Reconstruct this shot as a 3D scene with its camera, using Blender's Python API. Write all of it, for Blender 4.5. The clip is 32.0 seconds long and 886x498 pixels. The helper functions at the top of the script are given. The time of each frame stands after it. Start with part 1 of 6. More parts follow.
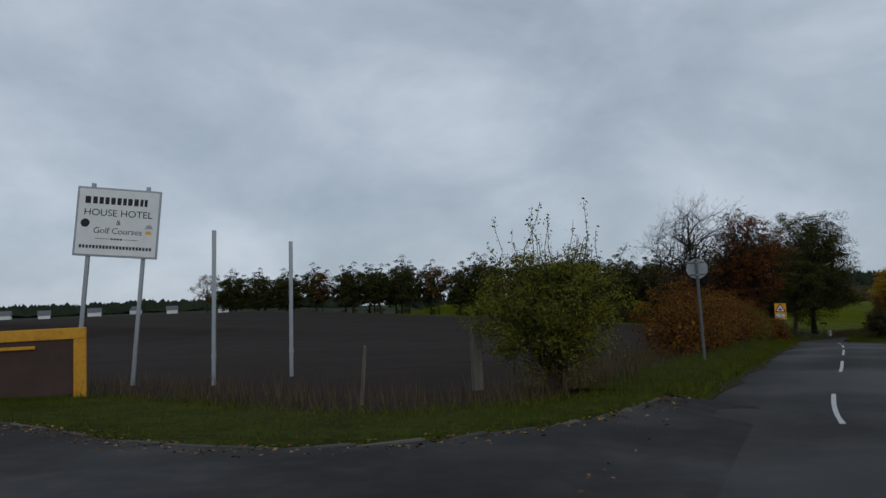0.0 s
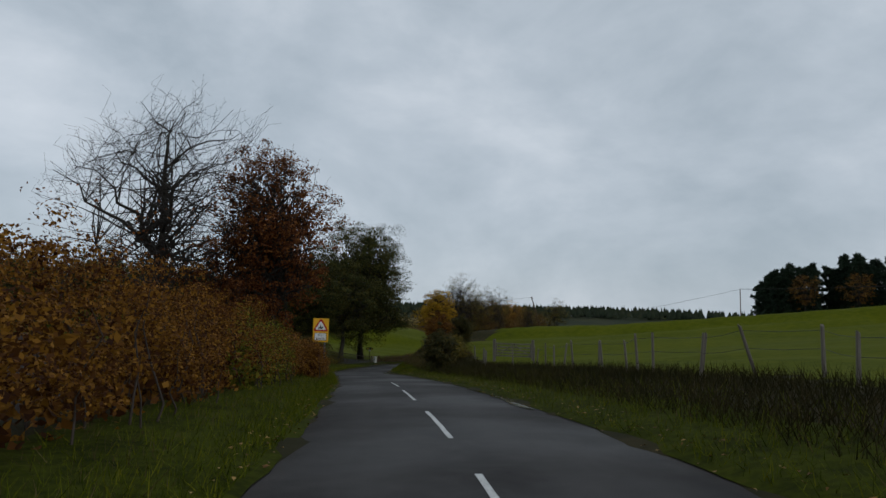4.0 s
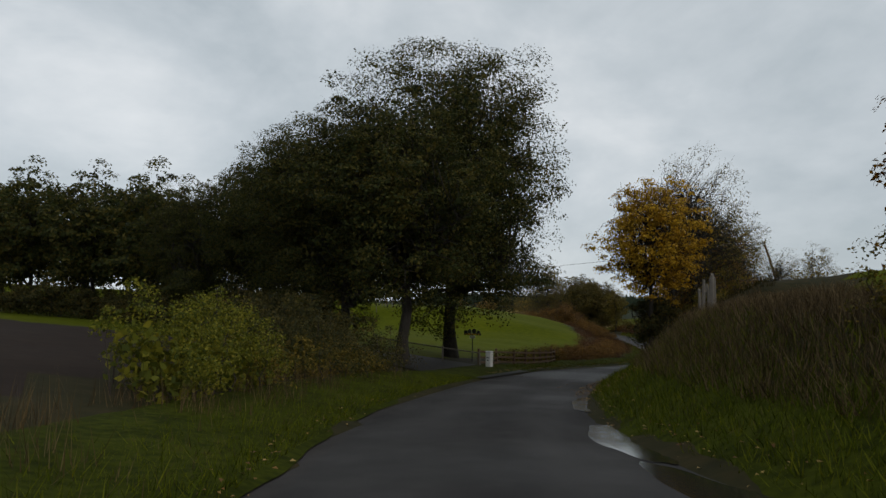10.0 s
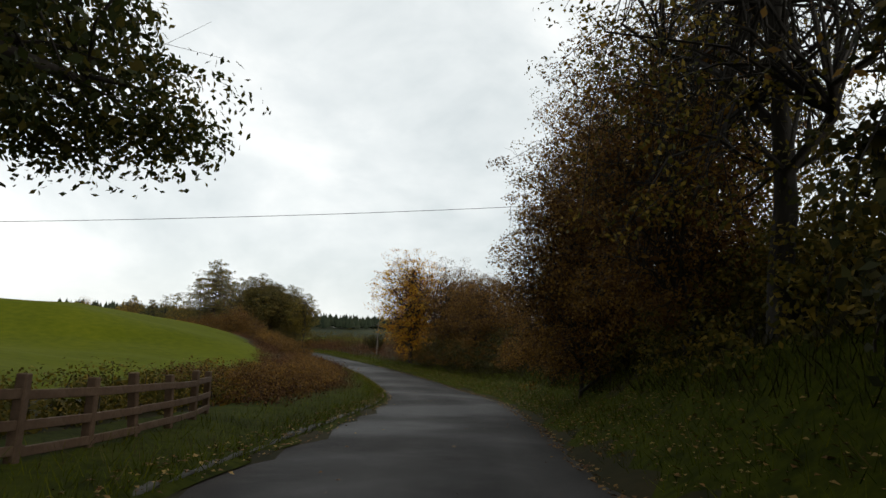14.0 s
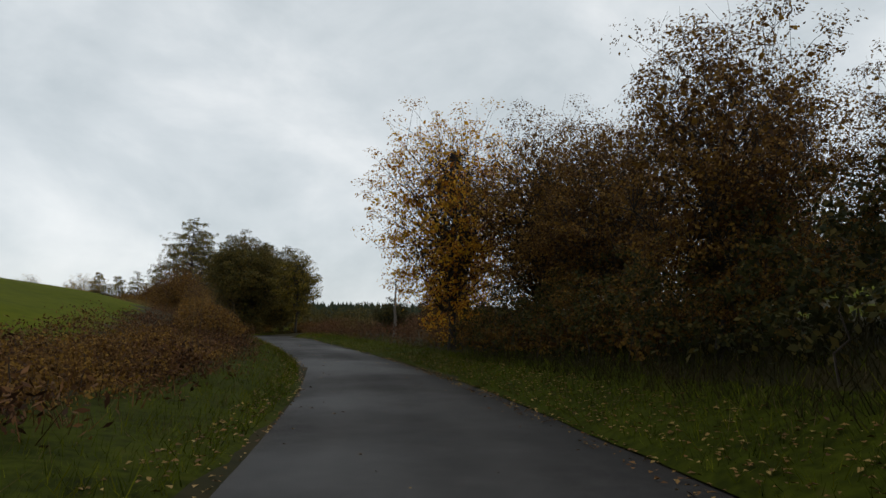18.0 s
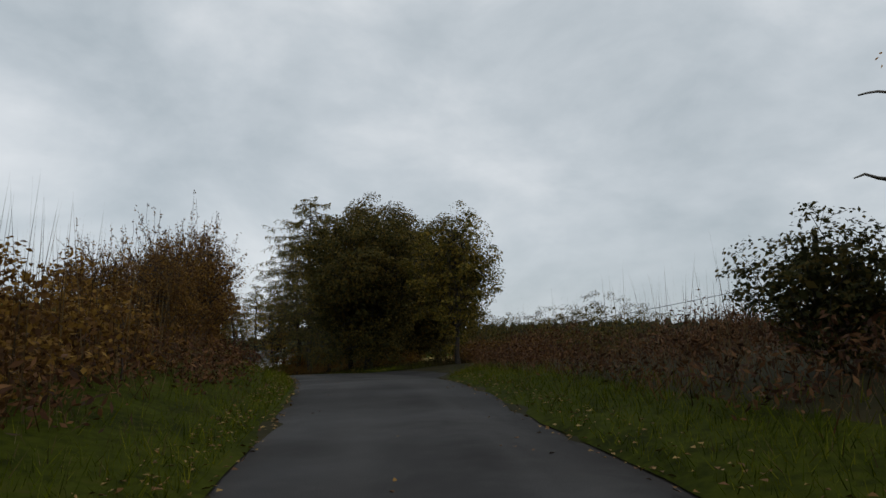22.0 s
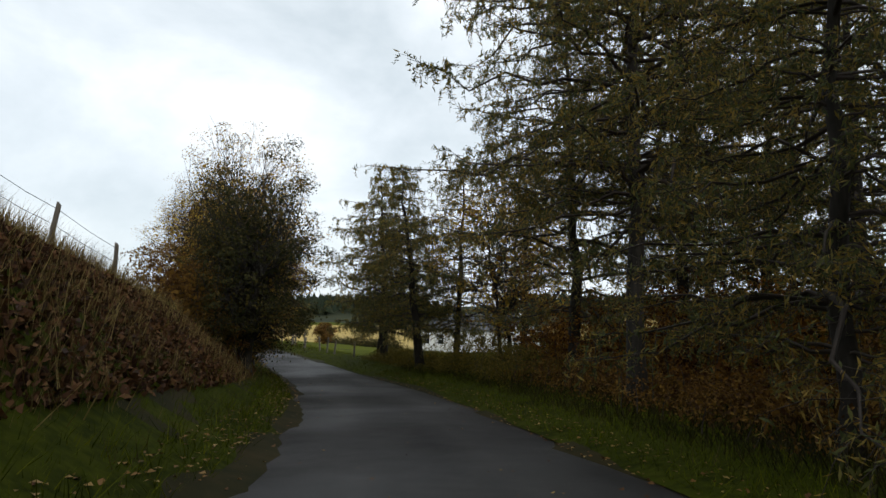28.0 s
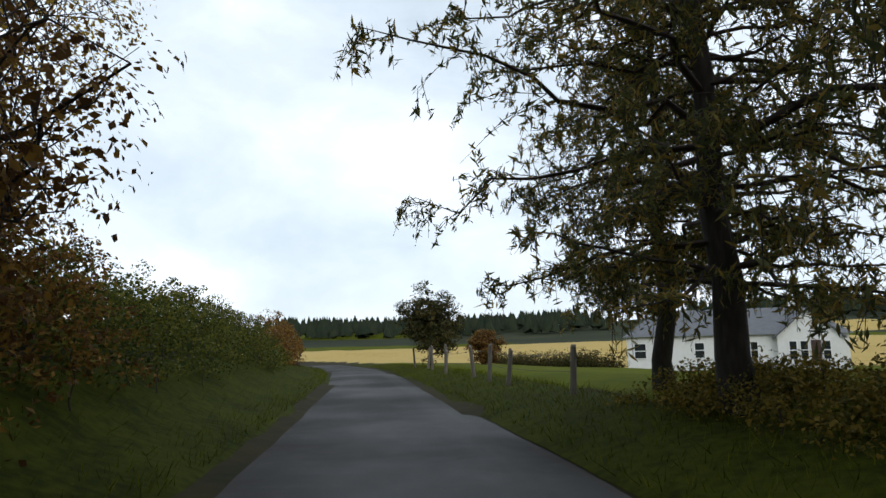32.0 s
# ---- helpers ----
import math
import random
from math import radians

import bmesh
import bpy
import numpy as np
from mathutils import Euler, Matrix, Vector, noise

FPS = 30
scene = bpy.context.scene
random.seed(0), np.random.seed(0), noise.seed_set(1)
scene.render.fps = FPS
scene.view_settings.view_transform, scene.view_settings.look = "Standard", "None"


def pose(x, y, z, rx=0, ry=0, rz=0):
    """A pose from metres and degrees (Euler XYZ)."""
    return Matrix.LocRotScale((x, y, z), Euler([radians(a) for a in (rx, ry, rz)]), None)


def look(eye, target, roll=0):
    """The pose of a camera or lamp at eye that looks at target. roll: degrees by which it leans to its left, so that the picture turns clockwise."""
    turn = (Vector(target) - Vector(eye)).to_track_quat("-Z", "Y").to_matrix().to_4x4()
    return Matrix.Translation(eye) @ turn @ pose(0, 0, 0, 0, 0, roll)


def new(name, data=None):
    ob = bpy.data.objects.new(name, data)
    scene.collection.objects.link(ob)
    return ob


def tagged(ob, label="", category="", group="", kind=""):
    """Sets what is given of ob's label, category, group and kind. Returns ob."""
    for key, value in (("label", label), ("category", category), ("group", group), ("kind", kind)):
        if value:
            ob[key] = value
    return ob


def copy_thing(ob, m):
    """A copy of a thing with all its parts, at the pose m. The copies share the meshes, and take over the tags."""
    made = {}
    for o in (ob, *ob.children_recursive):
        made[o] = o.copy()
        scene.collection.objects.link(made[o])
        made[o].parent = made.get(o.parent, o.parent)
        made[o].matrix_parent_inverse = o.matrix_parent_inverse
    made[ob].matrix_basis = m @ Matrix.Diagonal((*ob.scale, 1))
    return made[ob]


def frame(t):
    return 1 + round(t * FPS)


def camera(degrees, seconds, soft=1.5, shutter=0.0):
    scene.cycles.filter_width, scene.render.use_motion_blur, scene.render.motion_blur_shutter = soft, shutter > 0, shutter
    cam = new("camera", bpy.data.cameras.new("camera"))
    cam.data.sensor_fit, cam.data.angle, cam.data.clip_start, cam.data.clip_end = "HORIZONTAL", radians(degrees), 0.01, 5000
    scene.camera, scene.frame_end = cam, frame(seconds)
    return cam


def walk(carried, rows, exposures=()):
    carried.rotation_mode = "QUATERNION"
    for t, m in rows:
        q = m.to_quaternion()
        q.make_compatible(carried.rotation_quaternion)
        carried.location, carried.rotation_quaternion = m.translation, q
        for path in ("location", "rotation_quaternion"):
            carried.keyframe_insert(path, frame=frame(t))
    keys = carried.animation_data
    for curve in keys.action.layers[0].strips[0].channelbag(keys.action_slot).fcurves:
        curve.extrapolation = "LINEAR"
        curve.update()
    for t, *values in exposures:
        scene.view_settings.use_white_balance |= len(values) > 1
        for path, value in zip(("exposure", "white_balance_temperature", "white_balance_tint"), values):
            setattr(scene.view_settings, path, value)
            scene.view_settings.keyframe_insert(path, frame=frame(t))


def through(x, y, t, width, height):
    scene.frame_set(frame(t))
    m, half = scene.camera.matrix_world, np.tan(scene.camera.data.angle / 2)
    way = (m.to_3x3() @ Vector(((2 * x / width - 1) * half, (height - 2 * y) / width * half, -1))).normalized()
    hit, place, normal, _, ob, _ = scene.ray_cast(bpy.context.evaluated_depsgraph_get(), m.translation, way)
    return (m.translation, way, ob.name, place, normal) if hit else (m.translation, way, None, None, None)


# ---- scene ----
cam = camera(67.0, 32.0)
PATH = [
    (0, (0.847, 0.930, 1.500), (0.902, 2.923, 1.657), -2.64),
    (0.5, (1.316, 3.531, 1.264), (1.676, 5.490, 1.449), -1.12),
    (1, (2.163, 6.293, 1.018), (2.856, 8.158, 1.214), -0.06),
    (1.5, (3.611, 8.993, 0.853), (4.563, 10.736, 1.081), 1.01),
    (2, (5.428, 11.399, 0.709), (6.557, 13.034, 0.934), 1.19),
    (2.5, (7.240, 13.933, 0.583), (8.427, 15.524, 0.824), 2.75),
    (4.5, (15.711, 26.490, 0.211), (16.909, 28.081, 0.395), 0.44),
    (5, (18.072, 30.094, -0.039), (19.248, 31.699, 0.156), 0.32),
    (5.5, (20.419, 33.842, -0.311), (21.569, 35.470, -0.140), -0.23),
    (6, (22.741, 37.666, -0.582), (23.858, 39.313, -0.394), -0.51),
    (6.5, (24.994, 41.464, -0.839), (26.087, 43.129, -0.656), -0.78),
    (7, (27.162, 45.186, -1.148), (28.232, 46.866, -0.969), -1.75),
    (7.5, (29.285, 48.837, -1.478), (30.326, 50.538, -1.325), -1.06),
    (8, (31.401, 52.736, -1.792), (32.416, 54.444, -1.560), -0.50),
    (8.5, (33.490, 56.803, -2.111), (34.493, 58.522, -1.907), 0.28),
    (9, (35.578, 60.940, -2.449), (36.574, 62.665, -2.264), -0.01),
    (9.5, (37.679, 65.069, -2.791), (38.666, 66.796, -2.585), 0.67),
    (10, (39.802, 69.082, -3.121), (40.803, 70.804, -2.943), 0.85),
    (10.5, (41.968, 72.908, -3.429), (43.010, 74.605, -3.244), 0.03),
    (11, (44.091, 76.478, -3.725), (45.205, 78.128, -3.536), -1.37),
    (11.5, (46.206, 79.754, -3.991), (47.410, 81.338, -3.788), -1.14),
    (12, (48.395, 82.795, -4.213), (49.702, 84.294, -4.004), -0.84),
    (12.5, (50.785, 85.651, -4.390), (52.202, 87.047, -4.178), 0.54),
    (13, (53.653, 88.306, -4.549), (55.161, 89.601, -4.327), 1.54),
    (13.5, (56.769, 90.823, -4.724), (58.369, 91.997, -4.478), 0.51),
    (14, (60.054, 93.232, -4.880), (61.726, 94.297, -4.615), 2.18),
    (14.5, (63.417, 95.604, -5.017), (65.141, 96.594, -4.796), -0.71),
    (16.5, (78.067, 104.520, -5.884), (79.776, 105.533, -5.653), 0.80),
    (17, (81.831, 107.231, -6.065), (83.514, 108.288, -5.846), 0.83),
    (17.5, (85.549, 110.116, -6.237), (87.196, 111.228, -6.012), 1.01),
    (18, (89.175, 113.162, -6.380), (90.772, 114.342, -6.146), 0.89),
    (18.5, (92.669, 116.375, -6.506), (94.218, 117.616, -6.252), 1.32),
    (19, (96.091, 119.566, -6.549), (97.602, 120.856, -6.326), 0.90),
    (19.5, (99.387, 122.807, -6.586), (100.857, 124.142, -6.349), 1.14),
    (20, (102.550, 126.045, -6.610), (103.976, 127.424, -6.355), 1.03),
    (20.5, (105.567, 129.244, -6.597), (106.942, 130.669, -6.315), 0.80),
    (21, (108.334, 132.455, -6.557), (109.660, 133.920, -6.254), -0.48),
    (21.5, (110.879, 135.700, -6.509), (112.158, 137.211, -6.223), -0.54),
    (22, (113.272, 138.991, -6.436), (114.506, 140.536, -6.136), -1.36),
    (22.5, (115.648, 142.304, -6.353), (116.834, 143.885, -6.043), -1.24),
    (23, (117.790, 145.632, -6.232), (118.923, 147.252, -5.928), -1.26),
    (23.5, (119.749, 148.993, -6.137), (120.827, 150.648, -5.819), -0.63),
    (24, (121.566, 152.430, -6.054), (122.597, 154.117, -5.753), 0.13),
    (24.5, (123.289, 155.904, -6.047), (124.263, 157.623, -5.740), -0.60),
    (25, (124.951, 159.365, -6.086), (125.862, 161.126, -5.822), 0.07),
    (25.5, (126.534, 162.888, -6.126), (127.390, 164.674, -5.846), -0.12),
    (27.5, (131.880, 177.846, -6.446), (132.560, 179.713, -6.211), 2.73),
    (28, (132.880, 181.792, -6.664), (133.522, 183.674, -6.450), 1.59),
    (28.5, (133.789, 185.590, -6.887), (134.391, 187.485, -6.670), 0.80),
    (29, (134.637, 189.182, -7.110), (135.197, 191.090, -6.889), 0.14),
    (29.5, (135.455, 192.728, -7.341), (135.969, 194.647, -7.114), -0.62),
    (30, (136.162, 196.281, -7.557), (136.624, 198.213, -7.318), -0.42),
    (30.5, (136.738, 199.840, -7.743), (137.138, 201.786, -7.512), -0.43),
    (31, (137.184, 203.464, -7.886), (137.520, 205.417, -7.621), -1.42),
    (31.5, (137.507, 207.075, -7.972), (137.769, 209.042, -7.719), -0.91),
    (32, (137.739, 210.752, -8.014), (137.926, 212.723, -7.736), -1.23),
]
EXPOSURES = [(0, -0.22, 5950, 10), (2, -0.08, 6100, 10), (6, 0.0, 6200, 10), (9, 0.1, 6400, 10), (12, 0.5, 6950, 10), (14, 0.78, 7000, 10), (16.5, 0.6, 6700, 10), (18, 0.42, 6700, 10), (20, 0.32, 6750, 10), (23, 0.1, 6450, 10), (25, 0.35, 6550, 10), (28, 0.82, 6600, 10), (30, 1.65, 7300, 10), (31, 1.7, 6800, 10), (32, 0.85, 6250, 10)]
walk(cam, [(t, look(eye, target, roll)) for t, eye, target, roll in PATH], EXPOSURES)

# ---- sky and sun: an overcast autumn day ----
world = bpy.data.worlds.new("sky")
scene.world = world
world.use_nodes = True


def build_sky():
    nt = world.node_tree
    nt.nodes.clear()
    out = nt.nodes.new("ShaderNodeOutputWorld")
    bg = nt.nodes.new("ShaderNodeBackground")
    sky = nt.nodes.new("ShaderNodeTexSky")
    sky.sky_type, sky.sun_disc = "NISHITA", False
    sky.sun_elevation, sky.sun_rotation = radians(24), radians(165)
    dim = nt.nodes.new("ShaderNodeVectorMath")
    dim.operation = "SCALE"
    dim.inputs[3].default_value = 0.07
    co = nt.nodes.new("ShaderNodeTexCoord")
    flat = nt.nodes.new("ShaderNodeMapping")
    flat.inputs["Scale"].default_value = (1.0, 1.0, 1.7)
    big = nt.nodes.new("ShaderNodeTexNoise")
    big.inputs["Scale"].default_value, big.inputs["Detail"].default_value = 3.1, 7.0
    big.inputs["Roughness"].default_value, big.inputs["Distortion"].default_value = 0.55, 0.2
    ramp = nt.nodes.new("ShaderNodeValToRGB")
    el = ramp.color_ramp.elements
    el[0].position, el[0].color = 0.33, (0.41, 0.465, 0.505, 1)
    el[1].position, el[1].color = 0.68, (0.68, 0.715, 0.745, 1)
    mid = el.new(0.5)
    mid.color = (0.52, 0.57, 0.61, 1)
    mix = nt.nodes.new("ShaderNodeMix")
    mix.data_type = "RGBA"
    mix.inputs[0].default_value = 0.9
    nt.links.new(co.outputs["Generated"], flat.inputs["Vector"])
    nt.links.new(flat.outputs[0], big.inputs["Vector"])
    nt.links.new(big.outputs[0], ramp.inputs[0])
    nt.links.new(sky.outputs[0], dim.inputs[0])
    nt.links.new(dim.outputs[0], mix.inputs["A"])
    nt.links.new(ramp.outputs[0], mix.inputs["B"])
    nt.links.new(mix.outputs["Result"], bg.inputs["Color"])
    bg.inputs["Strength"].default_value = 1.0
    nt.links.new(bg.outputs[0], out.inputs[0])


build_sky()
sun_lamp = bpy.data.lights.new("sun", "SUN")
sun_lamp.energy, sun_lamp.angle, sun_lamp.color = 0.5, radians(25), (1.0, 0.96, 0.9)
sun = new("sun", sun_lamp)
sun.matrix_world = look((0, 0, 60), (-18, 50, 36))


# ---- materials ----
def material(name, colours, scale=1.0, rough=0.8, bump=0.0, detail=6.0, second=0.0, spec=0.3, metal=0.0, per="", mapped=(1, 1, 1)):
    """Noise between two to four colours, at two scales, with relief; per: 'island' or 'object' for a shift from piece to piece."""
    m = bpy.data.materials.new(name)
    m.use_nodes = True
    nt = m.node_tree
    p = nt.nodes["Principled BSDF"]
    co = nt.nodes.new("ShaderNodeTexCoord")
    mp = nt.nodes.new("ShaderNodeMapping")
    mp.inputs["Scale"].default_value = mapped
    nt.links.new(co.outputs["Object"], mp.inputs[0])
    n1 = nt.nodes.new("ShaderNodeTexNoise")
    n1.inputs["Scale"].default_value, n1.inputs["Detail"].default_value = scale, detail
    n1.inputs["Roughness"].default_value = 0.62
    nt.links.new(mp.outputs[0], n1.inputs["Vector"])
    ramp = nt.nodes.new("ShaderNodeValToRGB")
    el = ramp.color_ramp.elements
    el[0].position, el[1].position = 0.28, 0.72
    while len(el) < len(colours):
        el.new(0.5)
    for k, c in enumerate(colours):
        el[k].position = 0.28 + 0.44 * k / max(1, len(colours) - 1)
        el[k].color = (*c, 1)
    drive = n1.outputs[0]
    if second:
        n2 = nt.nodes.new("ShaderNodeTexNoise")
        n2.inputs["Scale"].default_value, n2.inputs["Detail"].default_value = second, 4.0
        nt.links.new(mp.outputs[0], n2.inputs["Vector"])
        mm = nt.nodes.new("ShaderNodeMix")
        mm.inputs[0].default_value = 0.5
        nt.links.new(n1.outputs[0], mm.inputs["A"])
        nt.links.new(n2.outputs[0], mm.inputs["B"])
        drive = mm.outputs["Result"]
    if per:
        info = nt.nodes.new("ShaderNodeNewGeometry" if per == "island" else "ShaderNodeObjectInfo")
        mm = nt.nodes.new("ShaderNodeMix")
        mm.inputs[0].default_value = 0.55
        nt.links.new(drive, mm.inputs["A"])
        nt.links.new(info.outputs["Random Per Island" if per == "island" else "Random"], mm.inputs["B"])
        drive = mm.outputs["Result"]
    nt.links.new(drive, ramp.inputs[0])
    nt.links.new(ramp.outputs[0], p.inputs["Base Color"])
    p.inputs["Roughness"].default_value, p.inputs["Metallic"].default_value = rough, metal
    p.inputs["Specular IOR Level"].default_value = spec
    if bump:
        b = nt.nodes.new("ShaderNodeBump")
        b.inputs["Strength"].default_value, b.inputs["Distance"].default_value = bump, 0.03
        nt.links.new(n1.outputs[0], b.inputs["Height"])
        nt.links.new(b.outputs[0], p.inputs["Normal"])
    return m


def leaf_material(name, colours, through=0.36):
    """Leaves whose colour changes from leaf to leaf and, slowly, over the crown; a little light passes through them."""
    m = material(name, colours, 0.35, 0.68, 0.0, 2.0, spec=0.12, per="island")
    nt = m.node_tree
    p, out = nt.nodes["Principled BSDF"], nt.nodes["Material Output"]
    t = nt.nodes.new("ShaderNodeBsdfTranslucent")
    mix = nt.nodes.new("ShaderNodeMixShader")
    mix.inputs[0].default_value = through
    nt.links.new(p.inputs["Base Color"].links[0].from_socket, t.inputs[0])
    nt.links.new(p.outputs[0], mix.inputs[1])
    nt.links.new(t.outputs[0], mix.inputs[2])
    nt.links.new(mix.outputs[0], out.inputs[0])
    return m


def asphalt_material(name, tracks):
    """Damp asphalt; with tracks, paler worn wheel paths and muddy edges follow the lane."""
    m = material(name, [(0.009, 0.008, 0.008), (0.019, 0.017, 0.016), (0.042, 0.038, 0.035)], 0.5, 0.6, 0.0, 10.0, 3.2, spec=0.16)
    nt = m.node_tree
    p = nt.nodes["Principled BSDF"]
    co = nt.nodes.new("ShaderNodeTexCoord")
    grit = nt.nodes.new("ShaderNodeTexNoise")
    grit.inputs["Scale"].default_value, grit.inputs["Detail"].default_value = 55.0, 3.0
    wet = nt.nodes.new("ShaderNodeTexNoise")
    wet.inputs["Scale"].default_value, wet.inputs["Detail"].default_value = 0.22, 3.0
    span = nt.nodes.new("ShaderNodeMapRange")
    span.inputs["From Min"].default_value, span.inputs["From Max"].default_value = 0.38, 0.62
    span.inputs["To Min"].default_value, span.inputs["To Max"].default_value = 0.6, 0.88
    b = nt.nodes.new("ShaderNodeBump")
    b.inputs["Strength"].default_value, b.inputs["Distance"].default_value = 0.5, 0.012
    for n in (grit, wet):
        nt.links.new(co.outputs["Object"], n.inputs["Vector"])
    nt.links.new(wet.outputs[0], span.inputs["Value"])
    nt.links.new(span.outputs[0], p.inputs["Roughness"])
    nt.links.new(grit.outputs[0], b.inputs["Height"])
    nt.links.new(b.outputs[0], p.inputs["Normal"])
    if tracks:
        uv = nt.nodes.new("ShaderNodeUVMap")
        uv.uv_map = "lane"
        sep = nt.nodes.new("ShaderNodeSeparateXYZ")
        nt.links.new(uv.outputs[0], sep.inputs[0])
        across = nt.nodes.new("ShaderNodeMapRange")
        across.inputs["From Min"].default_value, across.inputs["From Max"].default_value = -1.7, 3.5
        nt.links.new(sep.outputs[0], across.inputs["Value"])
        worn = nt.nodes.new("ShaderNodeValToRGB")
        el = worn.color_ramp.elements
        el[0].position, el[0].color = 0.0, (0.25, 0.25, 0.25, 1)
        el[1].position, el[1].color = 1.0, (0.2, 0.2, 0.2, 1)
        for q, g in ((0.10, 0.35), (0.26, 0.9), (0.36, 0.5), (0.50, 0.25), (0.62, 0.85), (0.74, 0.8), (0.88, 0.3)):
            el.new(q).color = (g, g, g, 1)
        nt.links.new(across.outputs[0], worn.inputs[0])
        long = nt.nodes.new("ShaderNodeMapping")
        long.inputs["Scale"].default_value = (1.6, 0.22, 1.0)
        nt.links.new(uv.outputs[0], long.inputs[0])
        streak = nt.nodes.new("ShaderNodeTexNoise")
        streak.inputs["Scale"].default_value, streak.inputs["Detail"].default_value = 1.0, 6.0
        nt.links.new(long.outputs[0], streak.inputs["Vector"])
        mul = nt.nodes.new("ShaderNodeMath")
        mul.operation = "MULTIPLY"
        nt.links.new(worn.outputs[0], mul.inputs[0])
        nt.links.new(streak.outputs[0], mul.inputs[1])
        mix = nt.nodes.new("ShaderNodeMix")
        mix.data_type, mix.blend_type = "RGBA", "MIX"
        mix.inputs["B"].default_value = (0.060, 0.056, 0.053, 1)
        nt.links.new(mul.outputs[0], mix.inputs[0])
        nt.links.new(p.inputs["Base Color"].links[0].from_socket, mix.inputs["A"])
        edge = nt.nodes.new("ShaderNodeValToRGB")
        el = edge.color_ramp.elements
        el[0].position, el[0].color = 0.0, (1, 1, 1, 1)
        el[1].position, el[1].color = 1.0, (1, 1, 1, 1)
        el.new(0.11).color = (0, 0, 0, 1)
        el.new(0.89).color = (0, 0, 0, 1)
        nt.links.new(across.outputs[0], edge.inputs[0])
        mud = nt.nodes.new("ShaderNodeMix")
        mud.data_type = "RGBA"
        mud.inputs["B"].default_value = (0.034, 0.021, 0.012, 1)
        dirt = nt.nodes.new("ShaderNodeMath")
        dirt.operation = "MULTIPLY"
        nt.links.new(edge.outputs[0], dirt.inputs[0])
        nt.links.new(streak.outputs[0], dirt.inputs[1])
        nt.links.new(dirt.outputs[0], mud.inputs[0])
        nt.links.new(mix.outputs["Result"], mud.inputs["A"])
        nt.links.new(mud.outputs["Result"], p.inputs["Base Color"])
    return m


ASPHALT, BAY = asphalt_material("asphalt", True), asphalt_material("side_asphalt", False)
PASTURE = material("pasture", [(0.042, 0.052, 0.002), (0.068, 0.080, 0.003), (0.096, 0.102, 0.005)], 0.12, 0.95, 0.6, 8.0, 1.7, spec=0.03)
SOIL = material("ploughed_soil", [(0.013, 0.008, 0.006), (0.021, 0.013, 0.009), (0.030, 0.020, 0.013)], 0.3, 0.95, 0.9, 9.0, 2.2, spec=0.1)
STUBBLE = material("stubble", [(0.30, 0.21, 0.06), (0.42, 0.30, 0.09), (0.36, 0.27, 0.11)], 0.06, 0.9, 0.4, 7.0, 0.9, spec=0.1)
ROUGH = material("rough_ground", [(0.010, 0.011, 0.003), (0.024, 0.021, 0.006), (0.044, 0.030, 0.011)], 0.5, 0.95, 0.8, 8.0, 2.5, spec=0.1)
TRACK = material("muddy_track", [(0.007, 0.006, 0.005), (0.014, 0.012, 0.009), (0.026, 0.021, 0.015)], 0.8, 0.75, 0.7, 8.0, 5.0, spec=0.2)
VERGE = material("verge_turf", [(0.008, 0.009, 0.002), (0.021, 0.026, 0.002), (0.040, 0.048, 0.003), (0.055, 0.044, 0.010)], 0.9, 0.95, 1.0, 10.0, 6.5, spec=0.04)
HILL = material("distant_heath", [(0.016, 0.022, 0.014), (0.028, 0.034, 0.018), (0.060, 0.058, 0.026)], 0.008, 0.95, 0.0, 7.0, 0.03, spec=0.05)
BLADES = material("grass_blades", [(0.026, 0.036, 0.002), (0.060, 0.078, 0.003), (0.125, 0.125, 0.008)], 0.3, 0.8, per="island", spec=0.05)
DRY = material("dry_grass", [(0.036, 0.024, 0.010), (0.078, 0.050, 0.020), (0.150, 0.105, 0.048)], 0.3, 0.8, per="island", spec=0.15)
STRAW = material("golden_straw", [(0.075, 0.050, 0.016), (0.150, 0.105, 0.034), (0.260, 0.190, 0.070)], 0.3, 0.8, per="island", spec=0.15)
BRACKEN = material("bracken", [(0.032, 0.015, 0.008), (0.080, 0.034, 0.014), (0.150, 0.072, 0.028)], 0.4, 0.8, per="island", spec=0.15)
LITTER = material("leaf_litter", [(0.090, 0.038, 0.010), (0.180, 0.085, 0.020), (0.300, 0.190, 0.060)], 3.0, 0.7, per="island", spec=0.2)
BARK = material("bark", [(0.012, 0.010, 0.008), (0.028, 0.023, 0.018), (0.055, 0.048, 0.038)], 3.0, 0.9, 0.9, 8.0, 14.0, mapped=(1, 1, 0.25))
TWIG = material("twig_bark", [(0.030, 0.022, 0.017), (0.060, 0.045, 0.035)], 4.0, 0.85)
WOOD = material("weathered_wood", [(0.070, 0.058, 0.045), (0.130, 0.112, 0.092), (0.190, 0.170, 0.145)], 3.0, 0.85, 0.7, 8.0, 22.0, mapped=(1, 1, 0.12))
RAIL = material("brown_fence_wood", [(0.060, 0.034, 0.020), (0.110, 0.066, 0.040), (0.150, 0.098, 0.066)], 3.0, 0.85, 0.6, 8.0, 16.0)
STEEL = material("galvanised_steel", [(0.26, 0.28, 0.30), (0.36, 0.38, 0.40)], 6.0, 0.5, 0.1, 4.0, 30.0, metal=0.7)
# dull pole grey; also the shaded tone of the warning sign's steel posts
POLE = material("dull_grey_and_shaded_pole", [(0.09, 0.095, 0.10), (0.15, 0.155, 0.16)], 6.0, 0.6, 0.1, 4.0, 30.0, metal=0.3)
